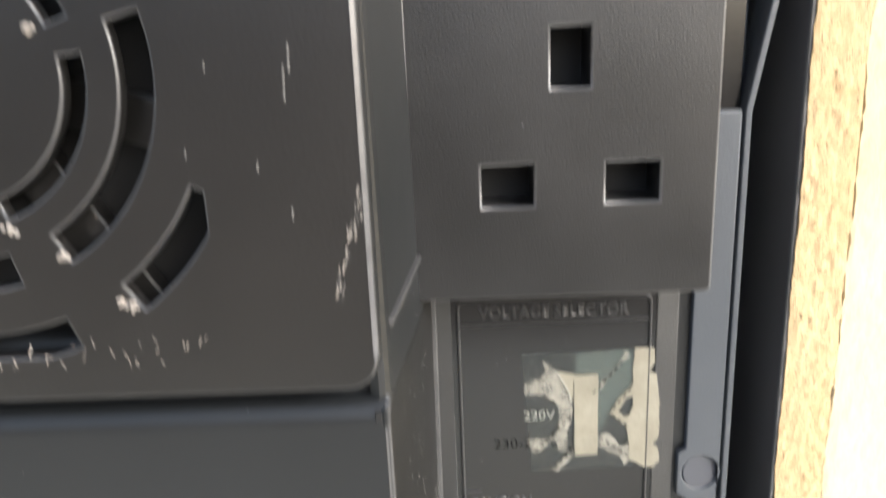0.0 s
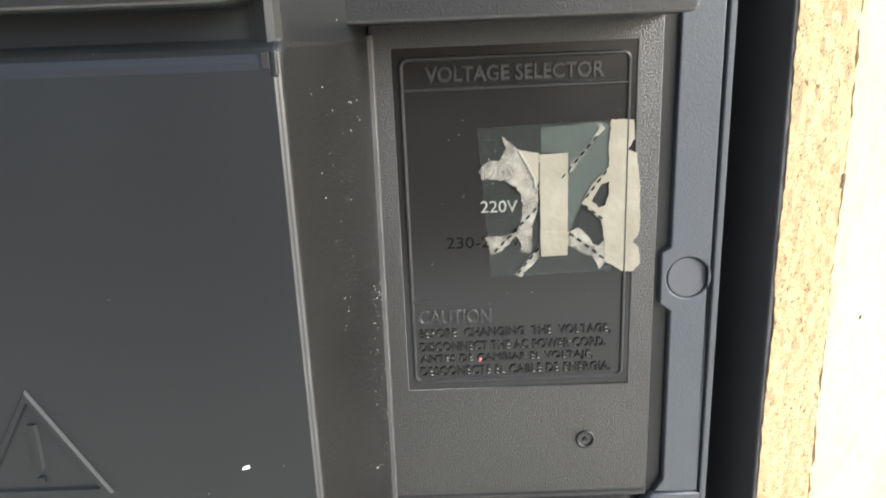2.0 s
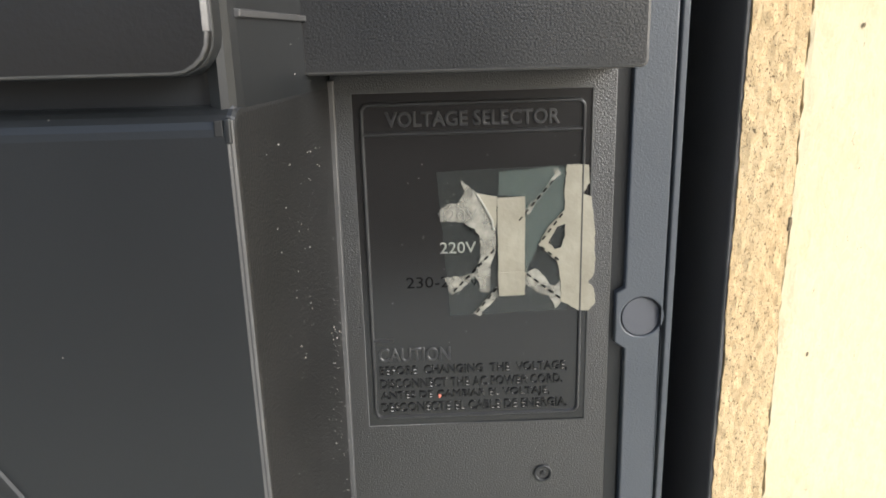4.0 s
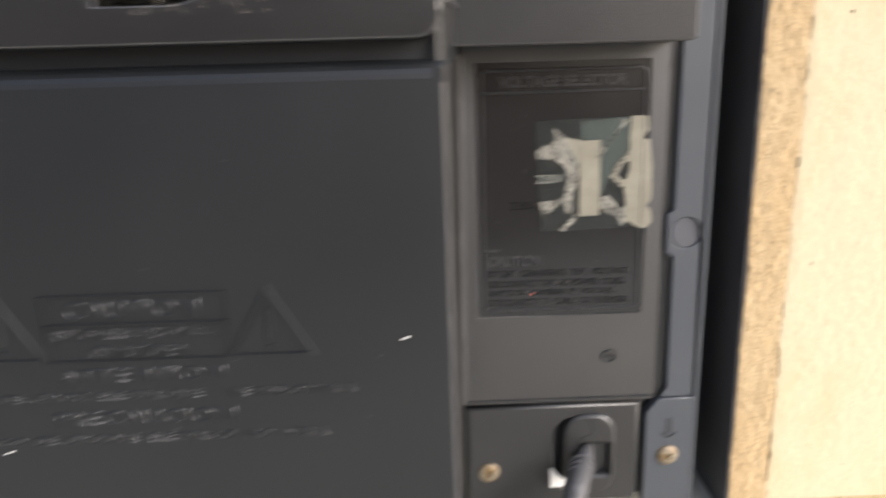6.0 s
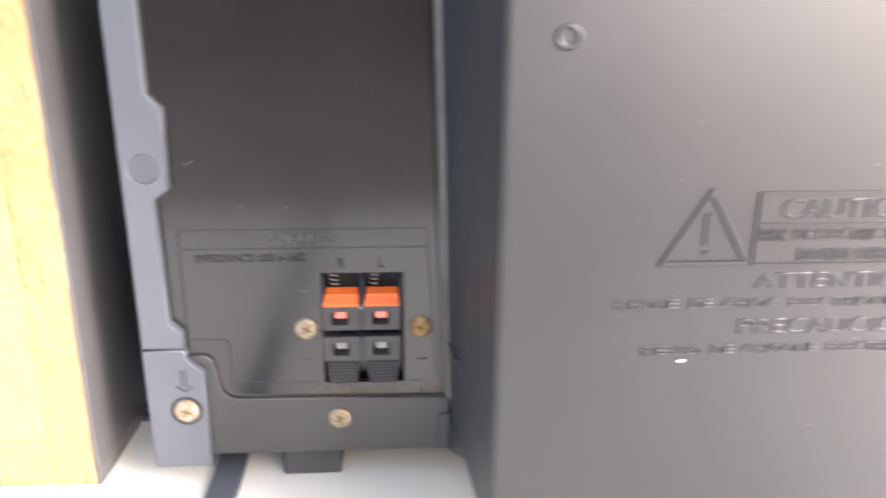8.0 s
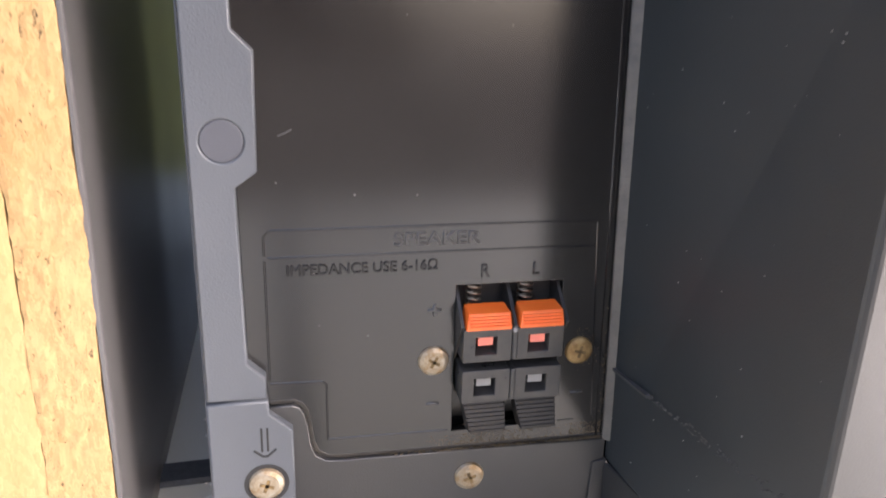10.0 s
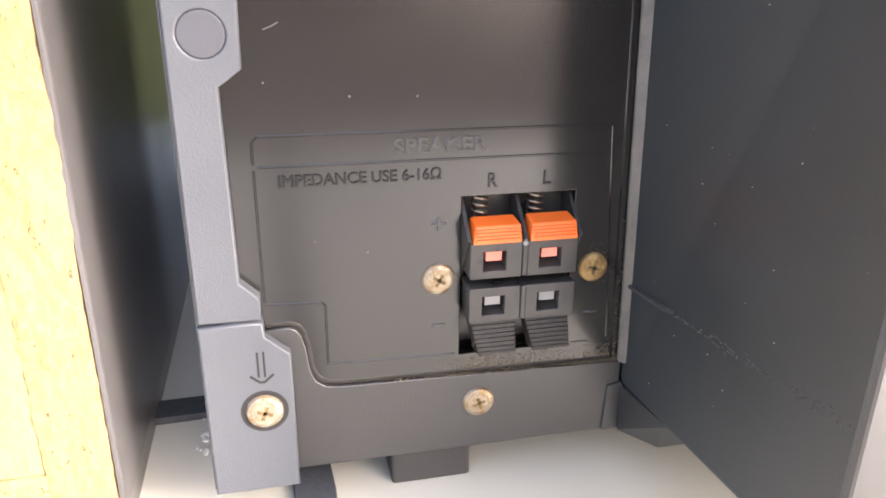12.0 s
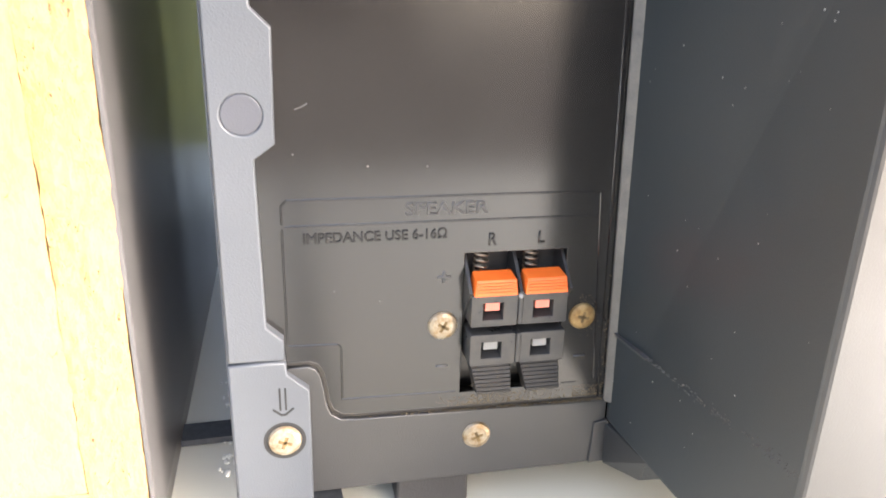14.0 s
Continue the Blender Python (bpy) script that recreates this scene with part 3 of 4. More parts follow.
# left back panel: speaker terminals in a framed field
curve = [(-198.9, 105.0), (-197.6, 104.4), (-196.7, 103.0), (-196.2, 100.5), (-195.7, 96.5), (-194.9, 94.4), (-193.2, 93.2), (-190.5, 92.9), (-138.5, 92.0)]
part("lower_plate", plate([[(-203, 104.9)] + curve + [(-138.5, 77.2), (-203, 77.2)]], 146.1, 147.2, 0.25), PANEL, rx)
part("corner_gusset", solid([(-141.5, 145.6, 77.3), (-141.0, 145.6, 87.0), (-138.2, 145.6, 87.5), (-136.0, 145.6, 77.3)], [(-141.5, 146.8, 77.3), (-141.0, 146.8, 87.0), (-138.2, 146.8, 87.5), (-132.0, 146.8, 77.3)], 0.2), PANEL, rx)
part("corner_gusset", solid([(-138.6, 145.9, 86.8), (-136.4, 131, 86.8), (-136.0, 126, 86.8), (-130, 140, 86.8)], [(-138.6, 145, 77.3), (-133.5, 138, 77.3), (-131.5, 138, 77.3), (-128, 145, 77.3)], 0.3), PANEL, rx)
# Dark bead along the step, painting in the shade of its groove.
part("step_bead", bead([(-202.5, 105.3)] + [(x + 0.3, z + 0.4) for x, z in curve], BACK_L, 0.9, 0.06), LEVER, rx, "dark line painted as shade in the step groove")
screw(-173.6, BACK_L, 111.2, 2.85, STEEL, rx, 30)
screw(-145.6, BACK_L, 111.2, 2.75, RUST, rx, 12)
screw(-166.2, 146.1, 86.8, 2.9, STEEL, rx, 70)

part("scuff", bead([(-199.5, 152.0), (-198.4, 152.4), (-197.3, 153.0)], BACK_L, 0.3, 0.01), EDGE, rear)

# the terminal block: two columns of sprung clamps
block = part("terminal_block", box(-169.4, -150.2, 151.5, 154, 96.6, 125.2, 0.2), TERMINAL, rx, "black sprung speaker terminal block")
for x0, x1 in ((-169.7, -169.1), (-160.1, -159.5), (-150.5, -149.9)):
    part("divider", solid([(x0, 149.0, 125), (x1, 149.0, 125), (x1, 142.6, 119.2), (x0, 142.6, 119.2)], [(x0, 153, 125), (x1, 153, 125), (x1, 153, 104), (x0, 153, 104)]), TERMINAL, block)


def terminal(cx, z, lever):
    """One clamp: a hollow black face, the coloured tongue inside it, its lever and its spring. lever: 1 above, -1 below."""
    x0, x1 = cx - 4.45, cx + 4.45
    hole = rect(cx - 2.2, cx + 1.7, z - 1.9, z + 1.5)
    if cx < -160:
        part("rib", box(-160.35, -159.35, 142.35, 147, z - 3.1, z + (3.6 if lever > 0 else 3.1), 0.25), TERMINAL, block)
    clamp = part("clamp", plate([rect(x0, x1, z - 3.25, z + 3.1, 0.3), hole], 142.6, 148.6, 0.15), TERMINAL, block)
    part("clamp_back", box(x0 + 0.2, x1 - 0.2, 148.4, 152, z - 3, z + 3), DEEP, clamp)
    part("hole_floor", solid([(cx - 2.2, 142.9, z - 1.9), (cx + 1.7, 142.9, z - 1.9), (cx + 1.7, 147.5, z - 0.5), (cx - 2.2, 147.5, z - 0.9)], [(cx - 2.2, 142.9, z - 2.4), (cx + 1.7, 142.9, z - 2.4), (cx + 1.7, 147.5, z - 2.4), (cx - 2.2, 147.5, z - 2.4)]), TERMINAL, clamp)
    part("tongue", box(cx - 1.6, cx + 1.2, 143.5, 147.5, z - 0.45, z + 1.3, 0.12), PINK if lever > 0 else GREY, clamp, "salmon tongue" if lever > 0 else "grey tongue")
    if lever > 0:
        part("lever", solid([(x0 + 0.3, 141.9, z + 3.1), (x1 - 0.3, 141.9, z + 3.1), (x1 - 0.3, 143.0, z + 5.9), (x0 + 0.9, 143.0, z + 5.9)],
                            [(x0 + 0.3, 147, z + 3.1), (x1 - 0.3, 147, z + 3.1), (x1 - 0.5, 147, z + 6.4), (x0 + 0.9, 147, z + 6.4)], 0.25), ORANGE, clamp, "orange push lever")
        for k in range(4):
            part("lever_rib", box(x0 + 0.9, x1 - 0.6, 141.82 + 0.18 * k, 142.4 + 0.18 * k, z + 3.6 + 0.52 * k, z + 3.9 + 0.52 * k, 0.1), ORANGE, clamp)
        turns = [(cx - 1.6 + 1.35 * math.cos(a), 148.2 - 1.35 * math.sin(a), z + 5.6 + 4.6 * a / 25) for a in [k * 0.45 for k in range(56)]]
        part("spring", tube(turns, 0.22, 2), SPRING, clamp, "steel coil spring")
    else:
        part("lever", solid([(x0 + 0.4, 143.6, z - 3.2), (x1 - 0.5, 143.6, z - 3.2), (x1 - 0.9, 141.0, z - 8.6), (x0 + 1.4, 141.0, z - 8.6)],
                            [(x0 + 0.4, 147, z - 3.2), (x1 - 0.5, 147, z - 3.2), (x1 - 0.9, 144.5, z - 9.2), (x0 + 1.4, 144.5, z - 9.2)], 0.2), LEVER, clamp, "dusty ribbed push lever darkened for shade")
        for k in range(7):
            part("lever_rib", box(x0 + 0.6 + 0.11 * k, x1 - 0.6 - 0.05 * k, 142.9 - 0.33 * k, 144.2 - 0.33 * k, z - 4.2 - 0.68 * k, z - 3.9 - 0.68 * k, 0.06), LEVER, clamp)


part("stop_pin", lathe([(0.2, 141.9), (0.45, 142.1), (0.5, 144)], -160.0, 118.4, 12), GREY, block, "pale stop pin")
for cx in (-164.8, -155.1):
    terminal(cx, 115.6, 1)
    terminal(cx, 107.6, -1)

# right back panel: voltage selector in a sunken framed field
part("voltage_panel", plate([rect(-11.0, 38.9, 106.4, 200), rect(-7.4, 34.6, 131.0, 194.6)], BACK_R, 147.1, 0.12), GRAINED, rx)
VOLTAGE_WORDS = (("VOLTAGE SELECTOR", -1.9, 29.0, 188.6, 191.4), ("CAUTION", -5.0, 8.7, 144.3, 147.2), ("BEFORE  CHANGING  THE  VOLTAGE,", -5.0, 31.2, 141.3, 143.4), ("DISCONNECT THE AC POWER CORD.", -5.0, 30.3, 138.8, 140.7),
                 ("ANTES DE CAMBIAR EL VOLTAJE,", -5.0, 27.9, 136.2, 138.1), ("DESCONECTE EL CABLE DE ENERGIA.", -5.0, 31.3, 133.8, 135.7))
FIELD = BACK_R + 0.3
field = part("voltage_field", plate([rect(-7.4, 34.6, 131.0, 194.6)], FIELD, 147.0, 0.02), GLOSS, rx, "polished field with moulded lettering")
for points, closed in ((rect(-5.95, 33.25, 132.75, 192.65, 1.3), True), ([(-5.7, 187.5), (33.0, 187.6)], False), ([(-5.7, 148.7), (-2, 148.7)], False)):
    part("moulded_line", bead(points, FIELD, 0.85, 0.45, closed, crown=0.25), HEADING, field)
for words, x0, x1, z0, z1 in VOLTAGE_WORDS:
    if words[0] == "V":
        text(words, x0, x1, z0, z1, FIELD, 0.42, HEADING, field, slope=0.035, bold=0.026)
    else:
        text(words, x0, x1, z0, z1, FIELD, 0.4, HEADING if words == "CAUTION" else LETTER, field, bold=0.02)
text("120V", 7.4, 14.2, 171.5, 173.8, FIELD - 0.36, 0.05, FAINT_INK, field)
text("220V", 7.2, 13.9, 165.4, 167.6, FIELD, 0.06, PALE_INK, field)
text("230-240V", 0.8, 14.5, 158.9, 161.1, FIELD, 0.06, INK, field)
part("red_fleck", lathe([(0.3, FIELD - 0.35), (0.35, FIELD)], 6.4, 136.9, 8), PINK, field)
part("panel_step", box(38.4, 41.9, 145.9, 147.1, 106.4, 199.5, 0.3), SMOOTH, rx)
dimple = part("dimple", plate([ring_loop(26.6, 119.3, 1.85, 24), ring_loop(26.6, 119.3, 1.35, 24)], BACK_R - 0.45, BACK_R + 0.2, 0.15), SMOOTH, rx)
part("dimple_pin", lathe([(0.4, BACK_R - 0.35), (0.55, BACK_R)], 26.6, 119.3, 12), SMOOTH, dimple)

# remains of the seal stuck over the selector
seal = thing("torn_sticker", "torn yellowed seal sticker with cut lines, stuck on the voltage selector", "sticker")
SEAL = FIELD - 0.12


def scrap(points, layer, mat, name="scrap", label="", thick=0.08, holes=(), rough=0.22):
    """A torn piece: its outline is roughened between the corners."""
    loops = []
    for corners in [points, *holes]:
        out = []
        for (xa, za), (xb, zb) in zip(corners, corners[1:] + corners[:1]):
            far = math.hypot(xb - xa, zb - za)
            steps = max(1, int(far / 0.4))
            for k in range(steps):
                f = k / steps
                x, z = xa + (xb - xa) * f, za + (zb - za) * f
                off = rough * (noise.noise(Vector((x, z, layer * 3.0))) + 0.5 * noise.noise(Vector((x * 3, z * 3, layer))))
                out.append((x - (zb - za) / far * off, z + (xb - xa) / far * off))
        loops.append(out)
    return part(name, plate(loops, SEAL - 0.1 * layer - thick, SEAL - 0.1 * layer, 0.02), mat, seal, label)


scrap([(17.7, 175.6), (22.8, 175.8), (22.8, 157.3), (18.0, 157.2)], 3, TAPE, "core", "cream middle of the seal", rough=0.1)
scrap([(17.8, 161.6), (22.9, 161.6), (22.8, 157.1), (18.0, 157.0)], 4, TAPE, "core_fold", "folded end of the seal", rough=0.08)
scrap([(30.3, 181.4), (34.3, 181.2), (34.5, 177.9), (33.3, 176.1), (34.9, 175.3), (35.8, 167.2), (35.8, 160.8), (34.7, 159.1), (35.9, 157.8), (36.1, 154.8), (34.9, 153.6), (33.0, 153.6), (31.0, 154.9), (29.6, 155.6),
       (29.3, 161.8), (28.8, 163.4), (25.2, 166.7), (27.2, 170.2), (30.1, 173.1), (29.9, 176.2)], 2, TAPE, "edge_band", "cream edge of the seal",
      holes=[[(27.1, 167.0), (28.7, 170.0), (30.2, 170.4), (30.1, 168.1), (29.4, 166.0), (28.4, 165.7)]])
scrap([(29.7, 155.5), (28.7, 154.2), (27.5, 156.5), (25.1, 157.6), (23.0, 159.0), (22.9, 161.3), (24.7, 162.1), (26.8, 160.3), (27.4, 158.9), (28.4, 158.6), (29.4, 159.6)], 1, TAPE_PALE)
scrap([(23.4, 172.2), (25.2, 174.9), (28.1, 178.6), (29.3, 179.8), (28.6, 180.7), (27.8, 180.8), (28.1, 179.6), (26.7, 177.5), (23.7, 174.4), (22.8, 173.0)], 1, TAPE_PALE)
scrap([(6.9, 173.0), (8.0, 174.2), (9.1, 174.7), (10.5, 174.8), (11.4, 175.8), (11.8, 177.1), (11.2, 179.1), (12.7, 177.8), (14.0, 176.6), (17.5, 175.8), (17.7, 171.2), (17.5, 167.3), (14.7, 166.2), (14.4, 168.6), (13.6, 169.9), (11.5, 171.3), (7.6, 171.6)], 1, TAPE_PALE)
scrap([(14.1, 176.5), (17.7, 175.9), (17.7, 171.2), (17.1, 169.9), (16.1, 172.8)], 2, TAPE, "flap", "lifted brown flap of the seal")
scrap([(7.8, 160.9), (10.9, 161.1), (13.6, 161.7), (14.7, 164.7), (14.6, 166.4), (17.5, 167.3), (17.4, 165.8), (16.4, 162.6), (16.3, 157.8), (14.5, 157.9), (14.3, 159.9), (13.5, 161.1), (11.0, 158.3), (9.0, 157.5)], 1, TAPE_PALE)
scrap([(17.8, 159.0), (13.1, 153.7), (14.3, 153.2), (18.4, 157.4)], 1, TAPE_PALE)
part("crease", bead([(14.1, 176.4), (15.2, 174.6), (15.9, 173.3), (16.8, 171.6), (17.1, 169.7)], SEAL - 0.3, 0.4, 0.06), PALE_INK, seal, "white torn edge of the flap")
FILM = bpy.data.materials.new("clear film")
FILM.use_nodes = True
fn = FILM.node_tree.nodes
fn["Principled BSDF"].inputs["Base Color"].default_value, fn["Principled BSDF"].inputs["Roughness"].default_value = (0.25, 0.31, 0.29, 1), 0.25
clear, blend = fn.new("ShaderNodeBsdfTransparent"), fn.new("ShaderNodeMixShader")
blend.inputs[0].default_value = 0.025
FILM.node_tree.links.new(clear.outputs[0], blend.inputs[1]), FILM.node_tree.links.new(fn["Principled BSDF"].outputs[0], blend.inputs[2])
FILM.node_tree.links.new(blend.outputs[0], fn["Material Output"].inputs["Surface"])
FILM_GREEN = FILM.copy()
FILM_GREEN.name = "green film"
for node in FILM_GREEN.node_tree.nodes:
    if node.type == "MIX_SHADER":
        node.inputs[0].default_value = 0.13
    if node.type == "BSDF_PRINCIPLED":
        node.inputs["Base Color"].default_value = (0.24, 0.30, 0.27, 1)
scrap([(6.9, 180.6), (30.3, 181.2), (31.0, 153.7), (8.8, 153.2), (7.6, 171.5)], 0, FILM, "film", "clear film of the seal", 0.05)
scrap([(18.1, 180.2), (28.1, 181.0), (30.2, 180.6), (29.9, 176.2), (30.1, 173.1), (27.2, 170.1), (25.4, 166.7), (23.0, 161.4), (22.8, 175.7), (18.1, 176.1)], 0.6, FILM_GREEN, "film", "green tinted film of the seal", 0.05)
for a, b in (((21.5, 171.1), (28.1, 178.8)), ((25.8, 167.3), (29.9, 172.7)), ((25.5, 166.5), (29.4, 163.4)), ((22.9, 161.4), (29.8, 156.0)), ((17.4, 166.2), (9.3, 157.9)), ((17.8, 158.8), (13.5, 153.6)), ((11.5, 171.2), (14.3, 168.8))):
    n = max(3, int(math.hypot(b[0] - a[0], b[1] - a[1]) / 1.6))
    for k in range(n):
        f, g = (k + 0.2) / n, (k + 0.75) / n
        at = [(a[0] + (b[0] - a[0]) * q, a[1] + (b[1] - a[1]) * q) for q in (f, g)]
        part("cut_mark", bead(at, SEAL - 0.36, 0.34, 0.06), INK, seal)

part("cut_mark", bead([(33.2, 181.2), (33.25, 170), (33.2, 153.8)], SEAL - 0.28, 0.26, 0.04), INK, seal, "dark cut along the engraved line")

# right lower plate with the mains inlet
part("panel_bead", bead([(-10.5, 107.4), (38.5, 107.3)], BACK_R, 0.9, 0.5), PANEL, rx)
part("lower_plate", plate([rect(-11.0, 34.8, 77.2, 105.9), rect(12.4, 27.0, 80.6, 102.0, 5)], 144.0, 147.2, 0.7), PANEL, rx)
inlet = part("cord_inlet", plate([rect(14.6, 28.8, 79.4, 103.4, 5.5), rect(18.9, 26.8, 85.4, 94.6, 0.4)], 143.0, 147, 1.1), PANEL, rx, "rounded black clamp that holds the mains cord")
part("inlet_floor", box(11.5, 29, 146.6, 147.1, 78.8, 104), DEEP, inlet)
part("slot_floor", box(18, 27.5, 145.2, 146.4, 84.6, 95.4), PANEL, inlet)
# Raised black line, painting in the shade of the clamp's gap.
part("clamp_gap_line", bead([(20.2, 102.9), (21.8, 101.4), (22.5, 99.4), (21.9, 97.6), (19.6, 96.9), (18.6, 95.6), (18.9, 94.6)], 143.0, 0.5, 0.04), DEEP, inlet, "dark line painted as the cord clamp's gap")
screw(-5.3, 144.0, 86.8, 2.8, STEEL, rx, 40)
part("small_label", plate([[(11.0, 88.2), (11.7, 88.0), (13.2, 86.0), (17.3, 82.8), (17.2, 82.4), (11.2, 82.4)]], 142.6, 142.88, 0.02), WHITE, rx, "scrap of white paper label")

plug = thing("power_cord", "grey black mains plug and cable pushed into the receiver", "cable")
part("strain_relief", tube([(21.6, 146.4, 92.3), (20.6, 142.5, 92.2), (18.6, 138.0, 91.4), (16.4, 133.0, 90.0), (14.9, 129.6, 87.6)], 3.0, 8, (0.55, 0.75, 0.95, 1.1, 1.1)), CORD, plug)
for k in range(3):
    f = k / 3
    ring = [(18.6 - 2.2 * f + 3.0 * math.cos(a), 138.0 - 5.0 * f - 0.9 * math.cos(a), 91.4 - 1.4 * f + 3.1 * math.sin(a)) for a in [q * 0.5 for q in range(14)]]
    part("relief_rib", tube(ring, 0.45, 4), CORD, plug)
part("cable", tube([(15.6, 131.5, 89.4), (14.7, 129.0, 86.8), (14.6, 127.0, 81), (16.5, 121.5, 73.8), (22, 112, 71.7), (40, 80, 71.6), (80, 20, 71.6), (150, -40, 71.6), (260, -60, 71.6), (420, 10, 71.6), (890, 60, 71.6)], 3.1, 8), CORD, plug)

# socket outlet block above the voltage selector
sock = part("socket_block", plate([rect(-13.6, 39.6, 198.3, TOP - 2, 1.2), rect(11.0, 17.6, 235.2, 245.0), rect(-1.0, 8.0, 215.2, 222.4), rect(20.5, 29.7, 215.4, 222.3)], 129.7, 147.2, 0.5), SOCKET, rx, "grained mains outlet block with three square holes", EDGE)
part("edge_wear_glint", solid([(-13.62, 129.62, 198.9), (-13.0, 129.62, 198.9), (-13.0, 129.62, 326), (-13.62, 129.62, 326)], [(-13.68, 131, 198.9), (-13.0, 131, 198.9), (-13.0, 131, 326), (-13.68, 131, 326)], 0.1), RUBBED_GLINT, sock, "rubbed edge with painted glint")
# Black sheet behind the holes, standing in for their shade.
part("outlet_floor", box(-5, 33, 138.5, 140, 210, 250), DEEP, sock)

# transformer housing that stands out in the middle
HL, HR = -134.3, -15.2
shell = solid([(HL, 95, 86.6), (HR + 0.2, 95, 86.6), (HR - 0.5, 95, 196.4), (HL, 95, 196.4)], [(-138.0, 147.2, 86.6), (-11.7, 147.2, 86.6), (-11.0, 147.2, 196.4), (-141.6, 147.2, 196.4)])
upper = [e for e in shell.edges if all(v.co.z > 190 and v.co.y < 100 for v in e.verts)]
bmesh.ops.bevel(shell, geom=upper, offset=3.2, segments=6, profile=0.5, affect="EDGES")
sharp = [e for e in shell.edges if e.is_manifold and e.calc_face_angle() > 0.6]
bmesh.ops.bevel(shell, geom=sharp, offset=0.9, segments=3, profile=0.5, affect="EDGES")
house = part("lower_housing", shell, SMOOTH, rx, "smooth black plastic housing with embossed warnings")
# Left faces take a tone with skylight painted in.
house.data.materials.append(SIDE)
house.data.materials.append(COARSE_SHADED)
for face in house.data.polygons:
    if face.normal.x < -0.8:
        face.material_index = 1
    # Right faces take the grained tone that is darkened as shade.
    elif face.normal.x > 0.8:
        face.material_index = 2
random.seed(31)
specks = bmesh.new()
for k in range(190):
    f, high = random.random() ** 0.45, random.uniform(100, 194)
    deep, wide = 97 + 48 * f, random.uniform(0.06, 0.16)
    side = -15.35 + (deep - 95) * 0.0705 + 0.0055 * (high - 141) * (deep - 121) / 52
    box(side - 0.1, side + 0.07, deep - wide * 1.6, deep + wide * 1.6, high - wide, high + wide, 0, specks)
part("wall_dust", specks, SCUFF, house, "fine grey dust on the grained wall")
# Strip on the sunward edge, its highlight painted in along with wear.
part("edge_wear_glint", solid([(HR - 0.7, 94.92, 87.5), (HR + 0.1, 95.3, 87.5), (HR - 0.6, 95.3, 195.0), (HR - 1.4, 94.92, 195.0)], [(HR - 0.7, 96, 87.5), (HR + 0.2, 96.3, 87.5), (HR - 0.5, 96.3, 195.0), (HR - 1.4, 96, 195.0)], 0.12), EDGE, house, "rubbed edge with painted glint")
part("neck", solid([(-134.7, 98.5, 190), (-15.8, 98.5, 190), (-15.8, 98.5, 207), (-134.7, 98.5, 207)], [(-141.2, 147.1, 190), (-11.2, 147.1, 190), (-11.2, 147.1, 207), (-141.2, 147.1, 207)], 3.4, 5), SMOOTH, rx)
part("corner_bead", solid([(-143.0, 146.3, 195), (-140.4, 144.4, 195), (-136.8, 144.4, 91.5), (-139.4, 146.3, 91.5)], [(-142.4, 147.2, 195), (-140.5, 147.2, 195), (-136.9, 147.2, 91.5), (-138.8, 147.2, 91.5)], 0.4), WORN_EDGE, rx, "dusty rubbed corner")
part("corner_groove", bead([(-143.9, 195), (-140.3, 92.5)], BACK_L, 0.6, 0.3, crown=0.3), GLOSS, rx)
part("corner_bead", solid([(-11.5, 144.2, 197), (-10.3, 144.4, 197), (-10.9, 144.4, 107), (-12.1, 144.2, 107)], [(-11.5, 145.6, 197), (-10.3, 145.6, 197), (-10.9, 145.6, 107), (-12.1, 145.6, 107)], 0.25), EDGE, rx, "pale rubbed corner")
part("wall_seam", solid([(-138.1, 134, 107.9), (-138.1, 134, 107.5), (-139.05, 146.5, 107.0), (-139.05, 146.5, 107.6)], [(-136, 134, 107.9), (-136, 134, 107.5), (-137, 146.5, 107.0), (-137, 146.5, 107.6)]), EDGE, house)
random.seed(12)
scratch = bmesh.new()
for k in range(240):
    f = random.random() ** 1.2
    deep, high = 146 - 50 * f, 107.3 + 2.3 * f + random.gauss(0, 0.12 + 0.5 * f)
    wide = random.uniform(0.03, 0.12) * (1 - 0.5 * f)
    side = -134.3 - (deep - 95) * (0.071 + (high - 86.6) * 0.00063) - 0.03
    box(side - 0.03, side + 0.1, deep - wide * 3, deep + wide * 3, high - wide * 0.5, high + wide * 0.5, 0, scratch)
part("scratch", scratch, SCUFF, house, "faint dusty scratch")
# Black block on the surface, painting in the shade of a small recess.
part("corner_notch", box(-17.8, -16.8, 94.92, 97, 193.2, 195.0, 0.15), DEEP, house, "small dark block painted as a shaded notch")
part("corner_wear", solid([(-17.3, 95.4, 193.6), (-15.6, 95.4, 193.6), (-15.9, 97.2, 196.6), (-17.6, 97.2, 196.6)], [(-17.0, 97, 193.6), (-15.5, 97.5, 193.6), (-15.7, 100.5, 196.5), (-17.4, 100.5, 196.5)], 0.5), EDGE, house, "pale rubbed corner")
part("edge_chip", box(-16.75, -15.95, 94.85, 96, 192.4, 195.2, 0.25), SMOOTH, house)
part("dimple", plate([ring_loop(-124.4, 181.6, 2.1, 26), ring_loop(-124.4, 181.6, 1.25, 26)], 94.55, 95.2, 0.3), SMOOTH, house)
for spot, size in (((-24.5, 146.3), 0.5), ((-100.9, 125.8), 0.45), ((-121.5, 194.0), 0.5)):
    part("paint_fleck", plate([[(spot[0] - size, spot[1] - size * 0.5), (spot[0] + size, spot[1] - size * 0.1), (spot[0] + size * 0.8, spot[1] + size * 0.7), (spot[0] - size * 0.6, spot[1] + size * 0.3)]], 94.85, 95.1, 0.02), WHITE, house, "white fleck of paint")
